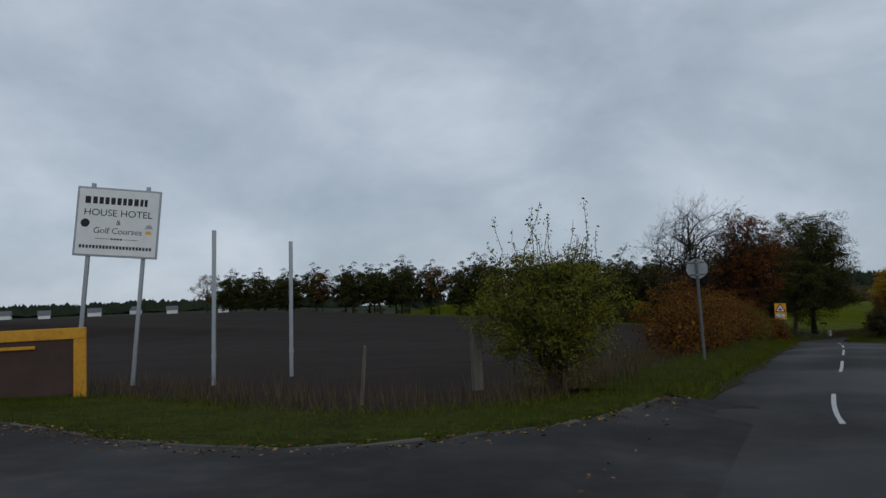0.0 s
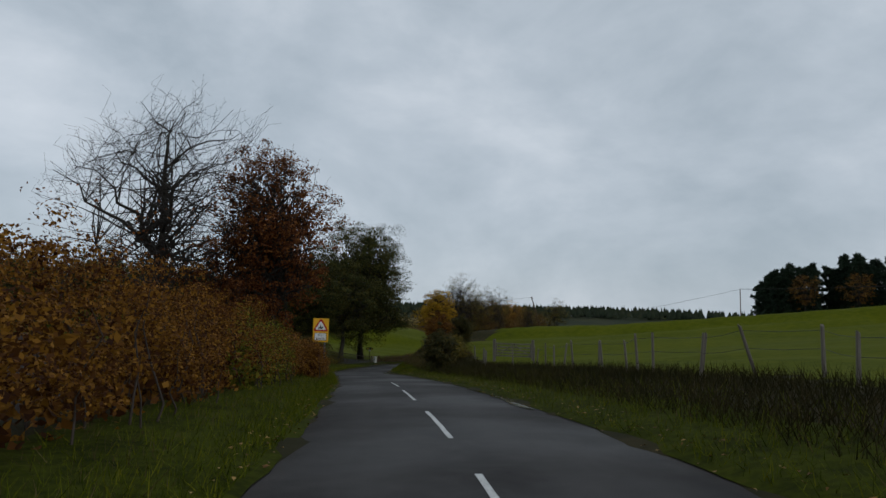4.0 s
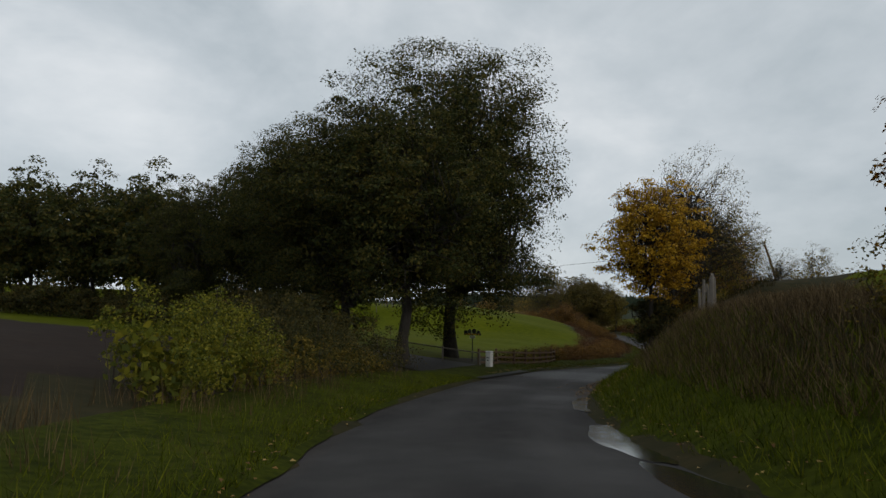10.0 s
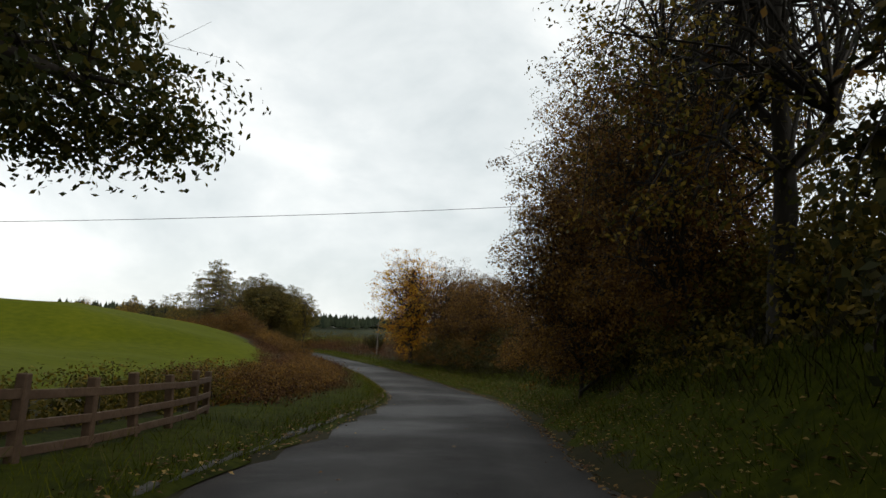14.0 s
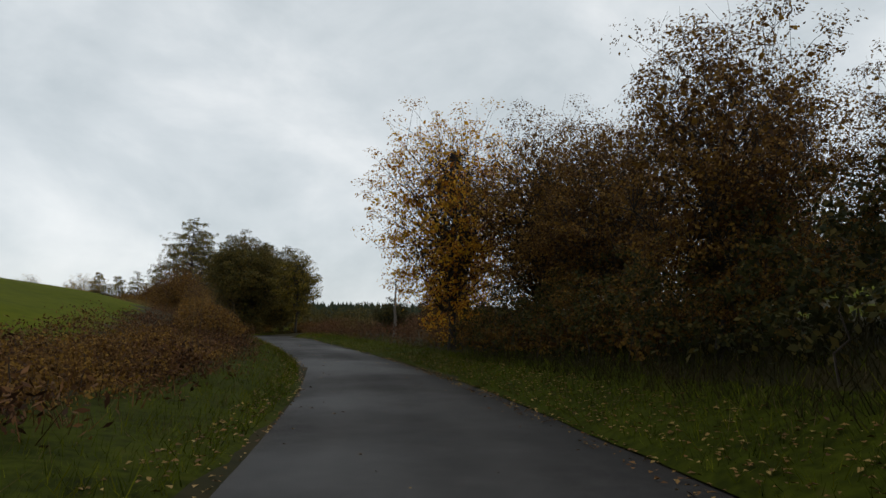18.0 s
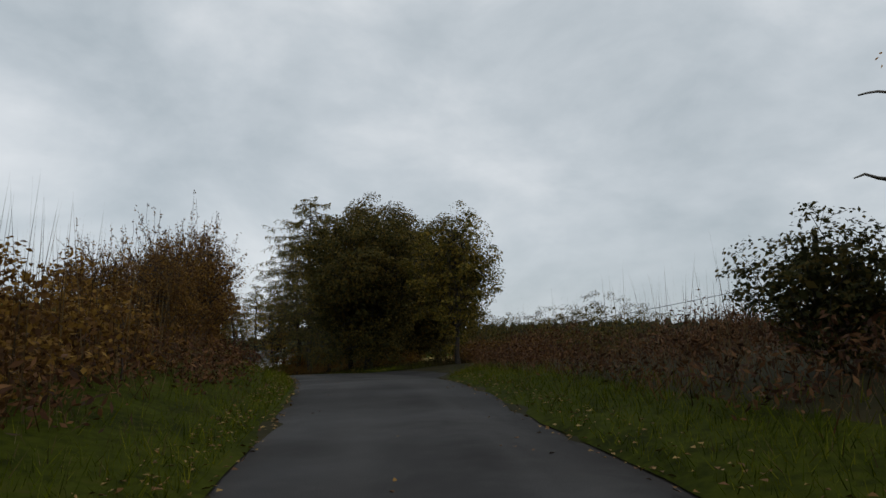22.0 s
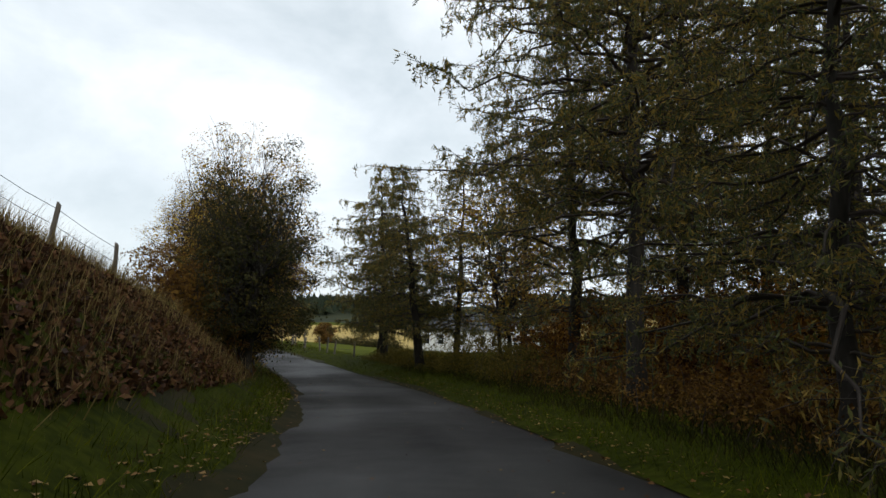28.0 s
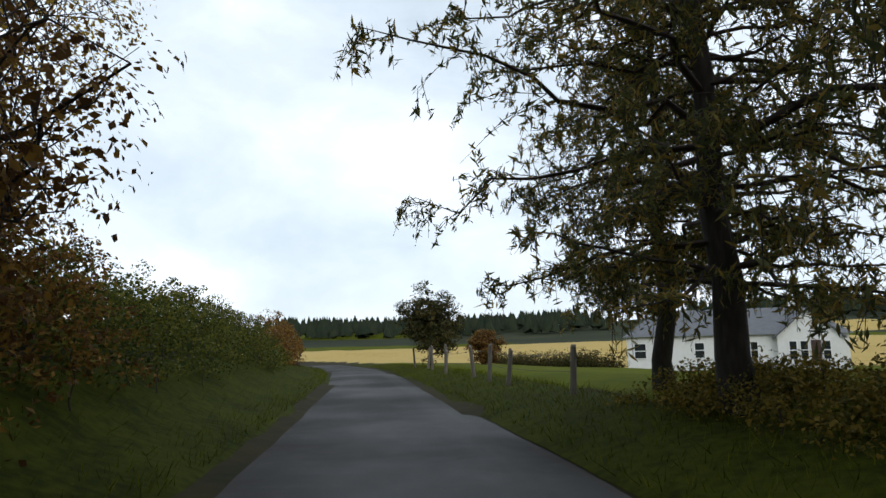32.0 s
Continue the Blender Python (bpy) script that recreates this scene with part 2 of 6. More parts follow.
ALU = material("sign_back_aluminium", [(0.30, 0.32, 0.33), (0.42, 0.44, 0.45)], 4.0, 0.5, 0.0, 4.0, 19.0, metal=0.4)
PAINT = material("road_paint", [(0.16, 0.16, 0.155), (0.50, 0.50, 0.48), (0.62, 0.62, 0.60)], 7.0, 0.65, 0.2, 8.0, 40.0)
YELLOW = material("yellow_sheeting", [(0.78, 0.40, 0.005), (0.86, 0.47, 0.01)], 2.0, 0.45, spec=0.4)
WHITE = material("white_sheeting", [(0.70, 0.70, 0.68), (0.80, 0.80, 0.78)], 2.0, 0.45)
RED = material("red_sheeting", [(0.42, 0.012, 0.014), (0.52, 0.018, 0.018)], 2.0, 0.45)
BLACK = material("black_sheeting", [(0.010, 0.010, 0.011), (0.020, 0.020, 0.022)], 2.0, 0.5)
ORANGE = material("orange_frame_paint", [(0.40, 0.17, 0.008), (0.55, 0.27, 0.015), (0.62, 0.32, 0.03)], 3.0, 0.6, 0.2, 6.0, 11.0)
BROWNBOARD = material("dark_brown_board", [(0.045, 0.028, 0.022), (0.075, 0.045, 0.034)], 1.5, 0.8, 0.3)
STONE = material("pale_concrete", [(0.30, 0.29, 0.27), (0.48, 0.47, 0.44), (0.58, 0.57, 0.54)], 5.0, 0.85, 0.5, 8.0, 25.0)
KERB = material("kerb_concrete", [(0.040, 0.037, 0.030), (0.095, 0.088, 0.076)], 4.0, 0.9, 0.6, 8.0, 25.0, per="object")
HARL = material("white_harling", [(0.62, 0.61, 0.58), (0.76, 0.75, 0.72)], 3.0, 0.9, 0.3, 6.0, 20.0)
SLATE = material("slate_roof", [(0.085, 0.088, 0.095), (0.15, 0.155, 0.165)], 2.0, 0.6, 0.4, 6.0, 14.0)
PANE = material("dark_window_glass", [(0.012, 0.014, 0.017), (0.030, 0.034, 0.040)], 1.0, 0.08, spec=0.6)
WATER = material("puddle_water", [(0.012, 0.011, 0.010), (0.024, 0.021, 0.018)], 3.0, 0.10, 0.15, 4.0, 9.0, spec=0.35)
CABLE = material("cable", [(0.015, 0.015, 0.016), (0.025, 0.025, 0.027)], 4.0, 0.6)
FARWOOD = material("far_wood", [(0.012, 0.018, 0.012), (0.024, 0.032, 0.018), (0.036, 0.036, 0.018)], 0.05, 0.95, 0.0, 4.0, 0.3, spec=0.05)

L_SYC = leaf_material("sycamore_leaves", [(0.026, 0.032, 0.010), (0.046, 0.056, 0.014), (0.110, 0.088, 0.018)])
L_COPPER = leaf_material("copper_leaves", [(0.060, 0.020, 0.008), (0.140, 0.046, 0.012), (0.230, 0.090, 0.020)])
L_YELLOW = leaf_material("yellow_leaves", [(0.24, 0.125, 0.010), (0.44, 0.25, 0.014), (0.56, 0.36, 0.030)], 0.42)
L_CHERRY = leaf_material("cherry_leaves", [(0.28, 0.095, 0.016), (0.52, 0.240, 0.018), (0.64, 0.390, 0.030)], 0.5)
L_GREEN = leaf_material("hedge_leaves_green", [(0.030, 0.045, 0.010), (0.070, 0.085, 0.014), (0.145, 0.130, 0.018)])
L_OLIVE = leaf_material("olive_leaves", [(0.064, 0.062, 0.013), (0.125, 0.100, 0.018), (0.230, 0.155, 0.024)])
L_LIME = leaf_material("yellow_green_leaves", [(0.060, 0.072, 0.010), (0.130, 0.135, 0.014), (0.240, 0.210, 0.022)])
L_HEDGE = leaf_material("hedge_leaves_russet", [(0.045, 0.016, 0.006), (0.130, 0.052, 0.010), (0.290, 0.138, 0.017)])
L_DARK = leaf_material("dark_ivy_leaves", [(0.028, 0.031, 0.012), (0.052, 0.052, 0.016), (0.110, 0.080, 0.020)])
L_RUST = leaf_material("rusty_shrub_leaves", [(0.070, 0.034, 0.013), (0.145, 0.072, 0.018), (0.250, 0.140, 0.026)])
L_LARCH = leaf_material("larch_needles", [(0.072, 0.086, 0.034), (0.135, 0.128, 0.036), (0.290, 0.190, 0.040)], 0.4)
L_OAK = leaf_material("golden_brown_leaves", [(0.150, 0.075, 0.022), (0.300, 0.180, 0.030), (0.440, 0.300, 0.045)], 0.45)
L_CLUMP = leaf_material("brown_green_leaves", [(0.040, 0.040, 0.014), (0.078, 0.068, 0.017), (0.165, 0.110, 0.022)])
L_SPRUCE = leaf_material("spruce_needles", [(0.014, 0.026, 0.016), (0.026, 0.042, 0.022)], 0.1)


# ---- small building helpers ----
def mesh_of(name, verts, faces, mats, index=None, smooth=False):
    me = bpy.data.meshes.new(name)
    verts, faces = np.asarray(verts, np.float32), np.asarray(faces, np.int32)
    k = faces.shape[1]
    me.vertices.add(len(verts))
    me.vertices.foreach_set("co", verts.ravel())
    me.loops.add(faces.size)
    me.loops.foreach_set("vertex_index", faces.ravel())
    me.polygons.add(len(faces))
    me.polygons.foreach_set("loop_start", np.arange(0, faces.size, k, dtype=np.int32))
    if index is not None:
        me.polygons.foreach_set("material_index", np.asarray(index, np.int32))
    for m in mats:
        me.materials.append(m)
    me.update(calc_edges=True)
    me.validate()
    if smooth:
        me.polygons.foreach_set("use_smooth", np.ones(len(faces), bool))
    return me


def child(name, me, parent, label=""):
    ob = new(name, me)
    ob.parent = parent
    return tagged(ob, label)


def part(name, bm, mat, parent, label=""):
    me = bpy.data.meshes.new(name)
    bm.to_mesh(me)
    bm.free()
    me.materials.append(mat)
    return child(name, me, parent, label)


def box(bm, x0, y0, z0, x1, y1, z1, m=None, bevel=0.0):
    r = bmesh.ops.create_cube(bm, size=1.0)["verts"]
    for v in r:
        v.co = Vector((x0 + (v.co.x + 0.5) * (x1 - x0), y0 + (v.co.y + 0.5) * (y1 - y0), z0 + (v.co.z + 0.5) * (z1 - z0)))
    if bevel:
        es = list({e for v in r for e in v.link_edges})
        r = bmesh.ops.bevel(bm, geom=es, offset=bevel, segments=1, affect="EDGES")["verts"]
    if m is not None:
        for v in {v for v in r}:
            v.co = m @ v.co
    return bm


def cyl(bm, a, b, r0, r1, n=10):
    a, b = Vector(a), Vector(b)
    q = (b - a).to_track_quat("Z", "Y").to_matrix().to_4x4()
    bmesh.ops.create_cone(bm, cap_ends=True, segments=n, radius1=r0, radius2=r1, depth=(b - a).length, matrix=Matrix.Translation((a + b) / 2) @ q)
    return bm


def flat_poly(bm, pts, y=0.0):
    """A flat face in the plane of x and z."""
    return bm.faces.new([bm.verts.new((x, y, z)) for x, z in pts])


def text_part(name, words, size, at, mat, parent, label=""):
    cu = bpy.data.curves.new(name, "FONT")
    cu.body, cu.size, cu.align_x, cu.align_y, cu.extrude = words, size, "CENTER", "CENTER", 0.001
    tmp = bpy.data.objects.new(name, cu)
    scene.collection.objects.link(tmp)
    me = bpy.data.meshes.new_from_object(tmp.evaluated_get(bpy.context.evaluated_depsgraph_get()))
    bpy.data.objects.remove(tmp)
    me.transform(pose(*at, 90, 0, 0))
    me.materials.clear()
    me.materials.append(mat)
    return child(name, me, parent, label)


# ---- the plan: a reference line along the lane, with height ----
LINE = [(-0.4, -10.4, 1.05), (2, 0.8, 0.12), (6.2, 11.2, -0.60), (12.2, 20.8, -0.93), (18.4, 30.6, -1.37), (24.3, 40.4, -2.07), (30.1, 50.3, -2.90), (35.4, 60.5, -3.72), (40.7, 70.7, -4.55), (46.8, 80.5, -5.35), (54.5, 89, -5.90), (63.7, 95.8, -6.34), (73.5, 101.8, -6.92), (83.1, 108.2, -7.42), (91.8, 115.6, -7.78)]
LINE += [(100.1, 123.6, -7.89), (108, 132, -7.86), (114.9, 141.2, -7.68), (120.8, 151, -7.38), (125.9, 161.4, -7.41), (129.8, 172.1, -7.57), (133.2, 183.1, -8.04), (135.8, 194.3, -8.74), (137.4, 205.7, -9.24), (137.8, 218, -9.45), (137.5, 231, -9.55), (136.8, 245, -9.65), (134.8, 262, -9.75), (129, 281, -9.85), (117, 300, -9.95)]


def spline(points, step=0.5):
    p = np.array(points)
    p = np.vstack([2 * p[0] - p[1], p, 2 * p[-1] - p[-2]])
    out = []
    for k in range(1, len(p) - 2):
        for u in np.linspace(0, 1, 24, endpoint=False):
            a, b, c, d = p[k - 1 : k + 3]
            out.append(0.5 * (2 * b + (c - a) * u + (2 * a - 5 * b + 4 * c - d) * u * u + (3 * b - a - 3 * c + d) * u**3))
    out = np.array(out + [p[-2]])
    s = np.r_[0, np.cumsum(np.linalg.norm(np.diff(out[:, :2], axis=0), axis=1))]
    q = np.arange(0, s[-1], step)
    return q, np.stack([np.interp(q, s, out[:, k]) for k in range(3)], 1)


LS, LP = spline(LINE)
LS = LS - 10.0
LT = np.gradient(LP[:, :2], axis=0)
LT /= np.linalg.norm(LT, axis=1)[:, None]
LR = np.stack([LT[:, 1], -LT[:, 0]], 1)
EDGE_L, EDGE_R = -1.55, 3.3
# where the lane widens and narrows: station and shift of its left and right edge
SHIFT_L = [(-20, 0), (40, 0.05), (60, -0.2), (78, -0.05), (95, -0.6), (112, -0.85), (128, -0.75), (144, -0.15), (162, 0.15), (181, -0.25), (206, -0.15), (217, 0.12), (233, -0.15), (255, -0.3), (268, -0.55), (290, -0.2)]
SHIFT_R = [(-20, 0), (40, 0.2), (77, 0.45), (95, -0.2), (111, -0.65), (122, -0.75), (144, 0.1), (162, 0.1), (181, -0.7), (192, -0.95), (204, 0.1), (212, 0.9), (218, 0.5), (224, 0.1), (234, -0.05), (255, -0.1), (264, -0.9), (278, -1.25)]


def shift(s, d):
    """How far a point at a reference distance across is moved by the lane's changing width."""
    s, d = np.asarray(s, float), np.asarray(d, float)
    left = np.interp(s, *zip(*SHIFT_L)) * np.interp(d, (-12, -4.5, -1.4, -0.2), (0, 1, 1, 0))
    right = np.interp(s, *zip(*SHIFT_R)) * np.interp(d, (0.9, 3.0, 6.5, 13), (0, 1, 1, 0))
    return left + right

# ---- the lie of the land: height over the lane by station (rows) and by distance across it (columns) ----
ACROSS = [-120, -50, -25, -12, -7, -4.5, -2.6, -1.5, 3.3, 4.4, 6.5, 9, 14, 28, 60, 120]
LAND = {
    -20: "0 0 0 0 0 0 .05 .03  .03 .15 .5 .7 1 1.6 3 5",
    12: ".4 .2 .1 .05 .05 .08 .08 .03  .03 .2 .5 .7 1 1.8 3.4 5.5",
    40: "1.3 .8 .5 .3 .25 .2 .1 .03  .03 .2 .55 .8 1.1 2.1 3.6 5",
    70: "5.2 2.2 1.2 .6 .45 .3 .1 .03  .03 .15 .55 .8 1.2 2.4 5 9",
    85: "6 2.8 1.7 1.1 .7 .4 .1 .03  .03 .5 1.6 2 2.4 3.4 6 10",
    100: "6.8 3.4 2.2 1.5 1 .45 .12 .03  .03 .7 2.5 3.0 3.2 4.2 7 11",
    109: "5.8 2.6 1.6 .8 .35 .12 .05 .03  .03 .6 2.5 3.2 3.6 4.3 7 11.5",
    115: "5.5 2.4 1.5 .7 .35 .18 .08 .03  .03 .8 3 4.6 5.2 5.8 8 12",
    140: "5 3 1.7 .7 .4 .3 .15 .03  .03 .5 2.2 3.4 4 5 8 12.5",
    160: "3 2.4 1.6 .9 .55 .4 .15 .03  .03 .35 1 1.6 2.3 4 7.2 12.5",
    175: "5.5 5 4.6 2.1 .9 .5 .15 .03  .03 .2 .7 1 1.6 3.2 7 12.5",
    205: "5.5 4.8 5.0 3.2 1.9 1 .2 .03  .03 .15 .35 .5 .9 2.1 5.8 11",
    235: "9 6.8 5.4 4.4 3.8 2.7 .55 .03  .03 .1 .3 .4 .5 .8 3 8",
    255: "8 5.5 4.5 3.6 3 2 .4 .03  .03 .3 .7 .8 .5 .1 0 .5",
    275: "7 4.5 3.6 2.9 2.3 1.3 .25 .03  .03 .3 .6 .5 .1 -.9 -1.5 -.5",
    320: "3 2 1 .5 .3 .2 .1 .03  .03 .1 .2 .1 -.2 -1 -1.2 1",
}
LAND_S = np.array(sorted(LAND))
LAND_Z = np.array([[float(v) for v in LAND[k].split()] for k in sorted(LAND)])


def station(p):
    """For plan points: the station, the distance across (to the right), the lane's height there."""
    p = np.asarray(p, float)
    out = []
    for q in np.array_split(p, max(1, len(p) // 4000)):
        d2 = ((q[:, None] - LP[None, ::2, :2]) ** 2).sum(-1)
        j = d2.argmin(1) * 2
        v = q - LP[j, :2]
        d = np.sign((v * LR[j]).sum(1)) * np.sqrt((v**2).sum(1))
        true = d
        for _ in range(4):
            d = true - shift(LS[j], d)
        w = 1 / (d2 + 2.0) ** 3
        z = (w * LP[None, ::2, 2]).sum(1) / w.sum(1)
        out.append(np.stack([LS[j], d, z], 1))
    return np.concatenate(out)


def land(s, d):
    i = np.clip(np.searchsorted(LAND_S, s) - 1, 0, len(LAND_S) - 2)
    u = np.clip((s - LAND_S[i]) / (LAND_S[i + 1] - LAND_S[i]), 0, 1)
    u = u * u * (3 - 2 * u)
    k = np.clip(np.searchsorted(ACROSS, d) - 1, 0, len(ACROSS) - 2)
    a = np.array(ACROSS)
    v = np.clip((d - a[k]) / (a[k + 1] - a[k]), 0, 1)
    lo = LAND_Z[i, k] * (1 - v) + LAND_Z[i, k + 1] * v
    hi = LAND_Z[i + 1, k] * (1 - v) + LAND_Z[i + 1, k + 1] * v
    return lo * (1 - u) + hi * u


def smoothstep(a, b, x):
    x = np.clip((x - a) / (b - a), 0, 1)
    return x * x * (3 - 2 * x)


def heights(p):
    """Ground height at plan points."""
    p = np.asarray(p, float)
    sd = station(p)
    z = sd[:, 2] + land(sd[:, 0], sd[:, 1])
    far = p - (70.0, 100.0)
    r = np.hypot(far[:, 0], far[:, 1])
    turn = np.arctan2(far[:, 0], far[:, 1])
    west = 1 - smoothstep(-0.45, -0.1, turn)
    low = -4 + 6 * smoothstep(380, 1150, r) + 7 * smoothstep(200, 430, r)
    ridge = -6 + (5 + 6 * np.exp(-(((turn - 0.48) / 0.2) ** 2)) + 1.5 * np.sin(turn * 7 + 2)) * smoothstep(230, 420, r)
    hills = low * west + ridge * (1 - west)
    w = smoothstep(110, 330, np.abs(sd[:, 1]))
    z = z * (1 - w) + hills * w
    inside = (sd[:, 1] > EDGE_L + 0.25) & (sd[:, 1] < EDGE_R - 0.25)
    return np.where(inside, z - 0.16, z)


def on(s, d):
    """Plan point at a station and distance across."""
    x, y = (np.interp(s, LS, LP[:, k]) for k in (0, 1))
    r = [np.interp(s, LS, LR[:, k]) for k in (0, 1)]
    d = d + float(shift(s, d))
    return float(x + d * r[0]), float(y + d * r[1])


def ground(x, y):
    return float(heights([(x, y)])[0])


def heading(s):
    """Turn about z, in degrees, that lays y along the lane."""
    return math.degrees(math.atan2(-np.interp(s, LS, LT[:, 0]), np.interp(s, LS, LT[:, 1])))


# ---- ground sheet ----
def axis_steps(a, b, step, reach):
    mid = np.arange(a, b + 0.01, step)
    out = step * np.cumsum(1.22 ** np.arange(1, 60))
    out = out[out < reach]
    return np.r_[a - out[::-1], mid, b + out]


def build_ground():
    xs, ys = axis_steps(-32, 190, 1.3, 3200), axis_steps(-14, 290, 1.3, 3200)
    gx, gy = np.meshgrid(xs, ys)
    p = np.stack([gx.ravel(), gy.ravel()], 1)
    z = heights(p)
    sd = station(p)
    bump = np.array([noise.noise((x * 0.18, y * 0.18, 3.0)) for x, y in p]) * 0.18 * smoothstep(5, 12, np.abs(sd[:, 1] - 0.9))
    clods = np.array([noise.noise((x * 0.9, y * 0.9, 8.0)) for x, y in p]) * 0.08 * ((sd[:, 1] < -7) & (sd[:, 0] < 104))
    nx = len(xs)
    i = (np.arange(len(ys) - 1)[:, None] * nx + np.arange(nx - 1)).ravel()
    faces = np.stack([i, i + 1, i + nx + 1, i + nx], 1)
    mid = p[faces].mean(1)
    ms = station(mid)
    s, d = ms[:, 0], ms[:, 1]
    r = np.hypot(mid[:, 0] - 70, mid[:, 1] - 100)
    mat = np.zeros(len(faces), int)
    mat[(d < 0) & (d > -9) | (d > 0) & (d < 5)] = 2
    mat[(d < -6.5) & (s < 108) & (mid[:, 0] < 52)] = 1
    mat[(s > 26) & (s < 112) & (d > 3) & (d < 8.5)] = 2
    mat[(s > 108) & (s < 172) & (d > 3) & (d < 12)] = 2
    mat[(s > 172) & (s < 240) & (d > 3) & (d < 30)] = 2
    mat[(s > 112) & (s < 175) & (d < -8)] = 0
    mat[(mid[:, 1] > 268) & (mid[:, 1] < 400) & (d > 5) & (mid[:, 0] < 245)] = 3
    mat[(mid[:, 1] > 290) & (mid[:, 1] < 400) & (d <= 5) & (mid[:, 0] > 90)] = 3
    mat[r > 330] = 4
    stripe = np.sin(mid[:, 0] * 0.011 + 1.0) + np.sin(mid[:, 1] * 0.013 + mid[:, 0] * 0.004)
    mat[(r > 330) & (r < 900) & (stripe > 1.25)] = 0
    mat[(r > 330) & (r < 620) & (stripe < -0.6) & (mid[:, 1] > 380) & (mid[:, 0] > 90) & (mid[:, 0] < 300)] = 3
    me = mesh_of("ground", np.c_[p, z + bump + clods], faces, [PASTURE, SOIL, ROUGH, STUBBLE, HILL], mat, True)
    tagged(new("ground", me), "pasture, ploughed soil and stubble fields rolling to distant hills", "ground", kind="structure")


build_ground()


def strip(name, s0, s1, step, cols, lift, mat, label, category, crown=False, wobble=0.0):
    ss = np.arange(s0, s1, step)
    v = []
    for s in ss:
        base = np.interp(s, LS, LP[:, 2])
        for k, d in enumerate(cols):
            e = d
            if k == 0 or k == len(cols) - 1:
                e += wobble * noise.noise((s * 0.45, k * 7.3, 1.0)) + 0.4 * wobble * noise.noise((s * 2.3, k * 3.3, 5.0))
            x, y = on(s, e)
            v.append((x, y, base + lift[k]))
    v = np.array(v)
    if not crown:
        v[:, 2] = heights(v[:, :2]) + np.tile(lift, len(ss))
        v[:, 2] += 0.05 * np.array([noise.noise((x * 1.3, y * 1.3, 0)) for x, y, _ in v]) * np.tile(np.clip(np.abs(np.array(cols) - 0.9) - 2.6, 0, 1), len(ss))
    n = len(cols)
    i = (np.arange(len(ss) - 1)[:, None] * n + np.arange(n - 1)).ravel()
    me = mesh_of(name, v, np.stack([i, i + 1, i + n + 1, i + n], 1), [mat], None, True)
    if crown:
        uv = me.uv_layers.new(name="lane")
        loop = np.zeros(len(me.loops), np.int32)
        me.loops.foreach_get("vertex_index", loop)
        uv.data.foreach_set("uv", np.stack([np.tile(cols, len(ss))[loop], np.repeat(ss, n)[loop]], 1).astype(np.float32).ravel())
    return tagged(new(name, me), label, category, kind="structure")


def in_bay(s, d):
    """Inside the asphalt bay that opens to the right at the bend."""
    return (s > 204.5) & (s < 218) & (d > 2.5) & (d < np.minimum(3.2 + (s - 204.5) * 0.5, 3.6 + (217.6 - s) * 2.0))


road_cols = [EDGE_L - 0.1, -1.2, -0.6, 0.2, 0.9, 1.6, 2.4, 2.9, EDGE_R + 0.1]
strip("road", -11, 322, 0.7, road_cols, [-0.035, 0.0, 0.018, 0.035, 0.042, 0.035, 0.015, 0.0, -0.035], ASPHALT, "narrow damp grey asphalt lane with patched surface", "road", True, 0.13)
strip("verge_left", 15.2, 318, 0.6, [-1.42, -1.75, -2.2, -2.7, -3.3, -4.1, -5.2], [-0.03, 0.045, 0.09, 0.12, 0.13, 0.10, -0.2], VERGE, "grassy verge along the lane", "verge", wobble=0.12)
for s0, s1 in ((-11, 205.3), (217.0, 318)):
    strip("verge_right", s0, s1, 0.6, [3.18, 3.45, 3.8, 4.2, 4.7, 5.3, 6.2], [-0.03, 0.045, 0.06, 0.06, 0.05, 0.03, -0.2], VERGE, "grassy verge along the lane", "verge", wobble=0.12)


def build_bay():
    near = [(204.0, 2.6), (205.5, 3.5), (207.5, 4.6), (209.5, 5.6), (211.5, 6.6), (213.0, 7.6)]
    far = [(222.5, 2.8), (219.5, 3.4), (217.4, 4.0), (216.4, 5.2), (215.4, 6.6), (214.4, 7.9)]
    rows = 7
    v = []
    for (sa, da), (sb, db) in zip(near, far):
        for u in np.linspace(0, 1, rows):
            q, e = sa + (sb - sa) * u, da + (db - da) * u
            e += 0.12 * noise.noise((q * 1.3, e, 4.0))
            x, y = (float(np.interp(q, LS, LP[:, k]) + e * np.interp(q, LS, LR[:, k])) for k in (0, 1))
            v.append((x, y, np.interp(q, LS, LP[:, 2]) + (0.005 if e < 3.6 else 0.07) + 0.03 * max(0.0, e - 4)))
    i = (np.arange(len(near) - 1)[:, None] * rows + np.arange(rows - 1)).ravel()
    me = mesh_of("passing_place", v, np.stack([i, i + rows, i + rows + 1, i + 1], 1), [BAY], None, True)
    tagged(new("passing_place", me), "worn asphalt passing place at the bend", "road", kind="structure")


build_bay()


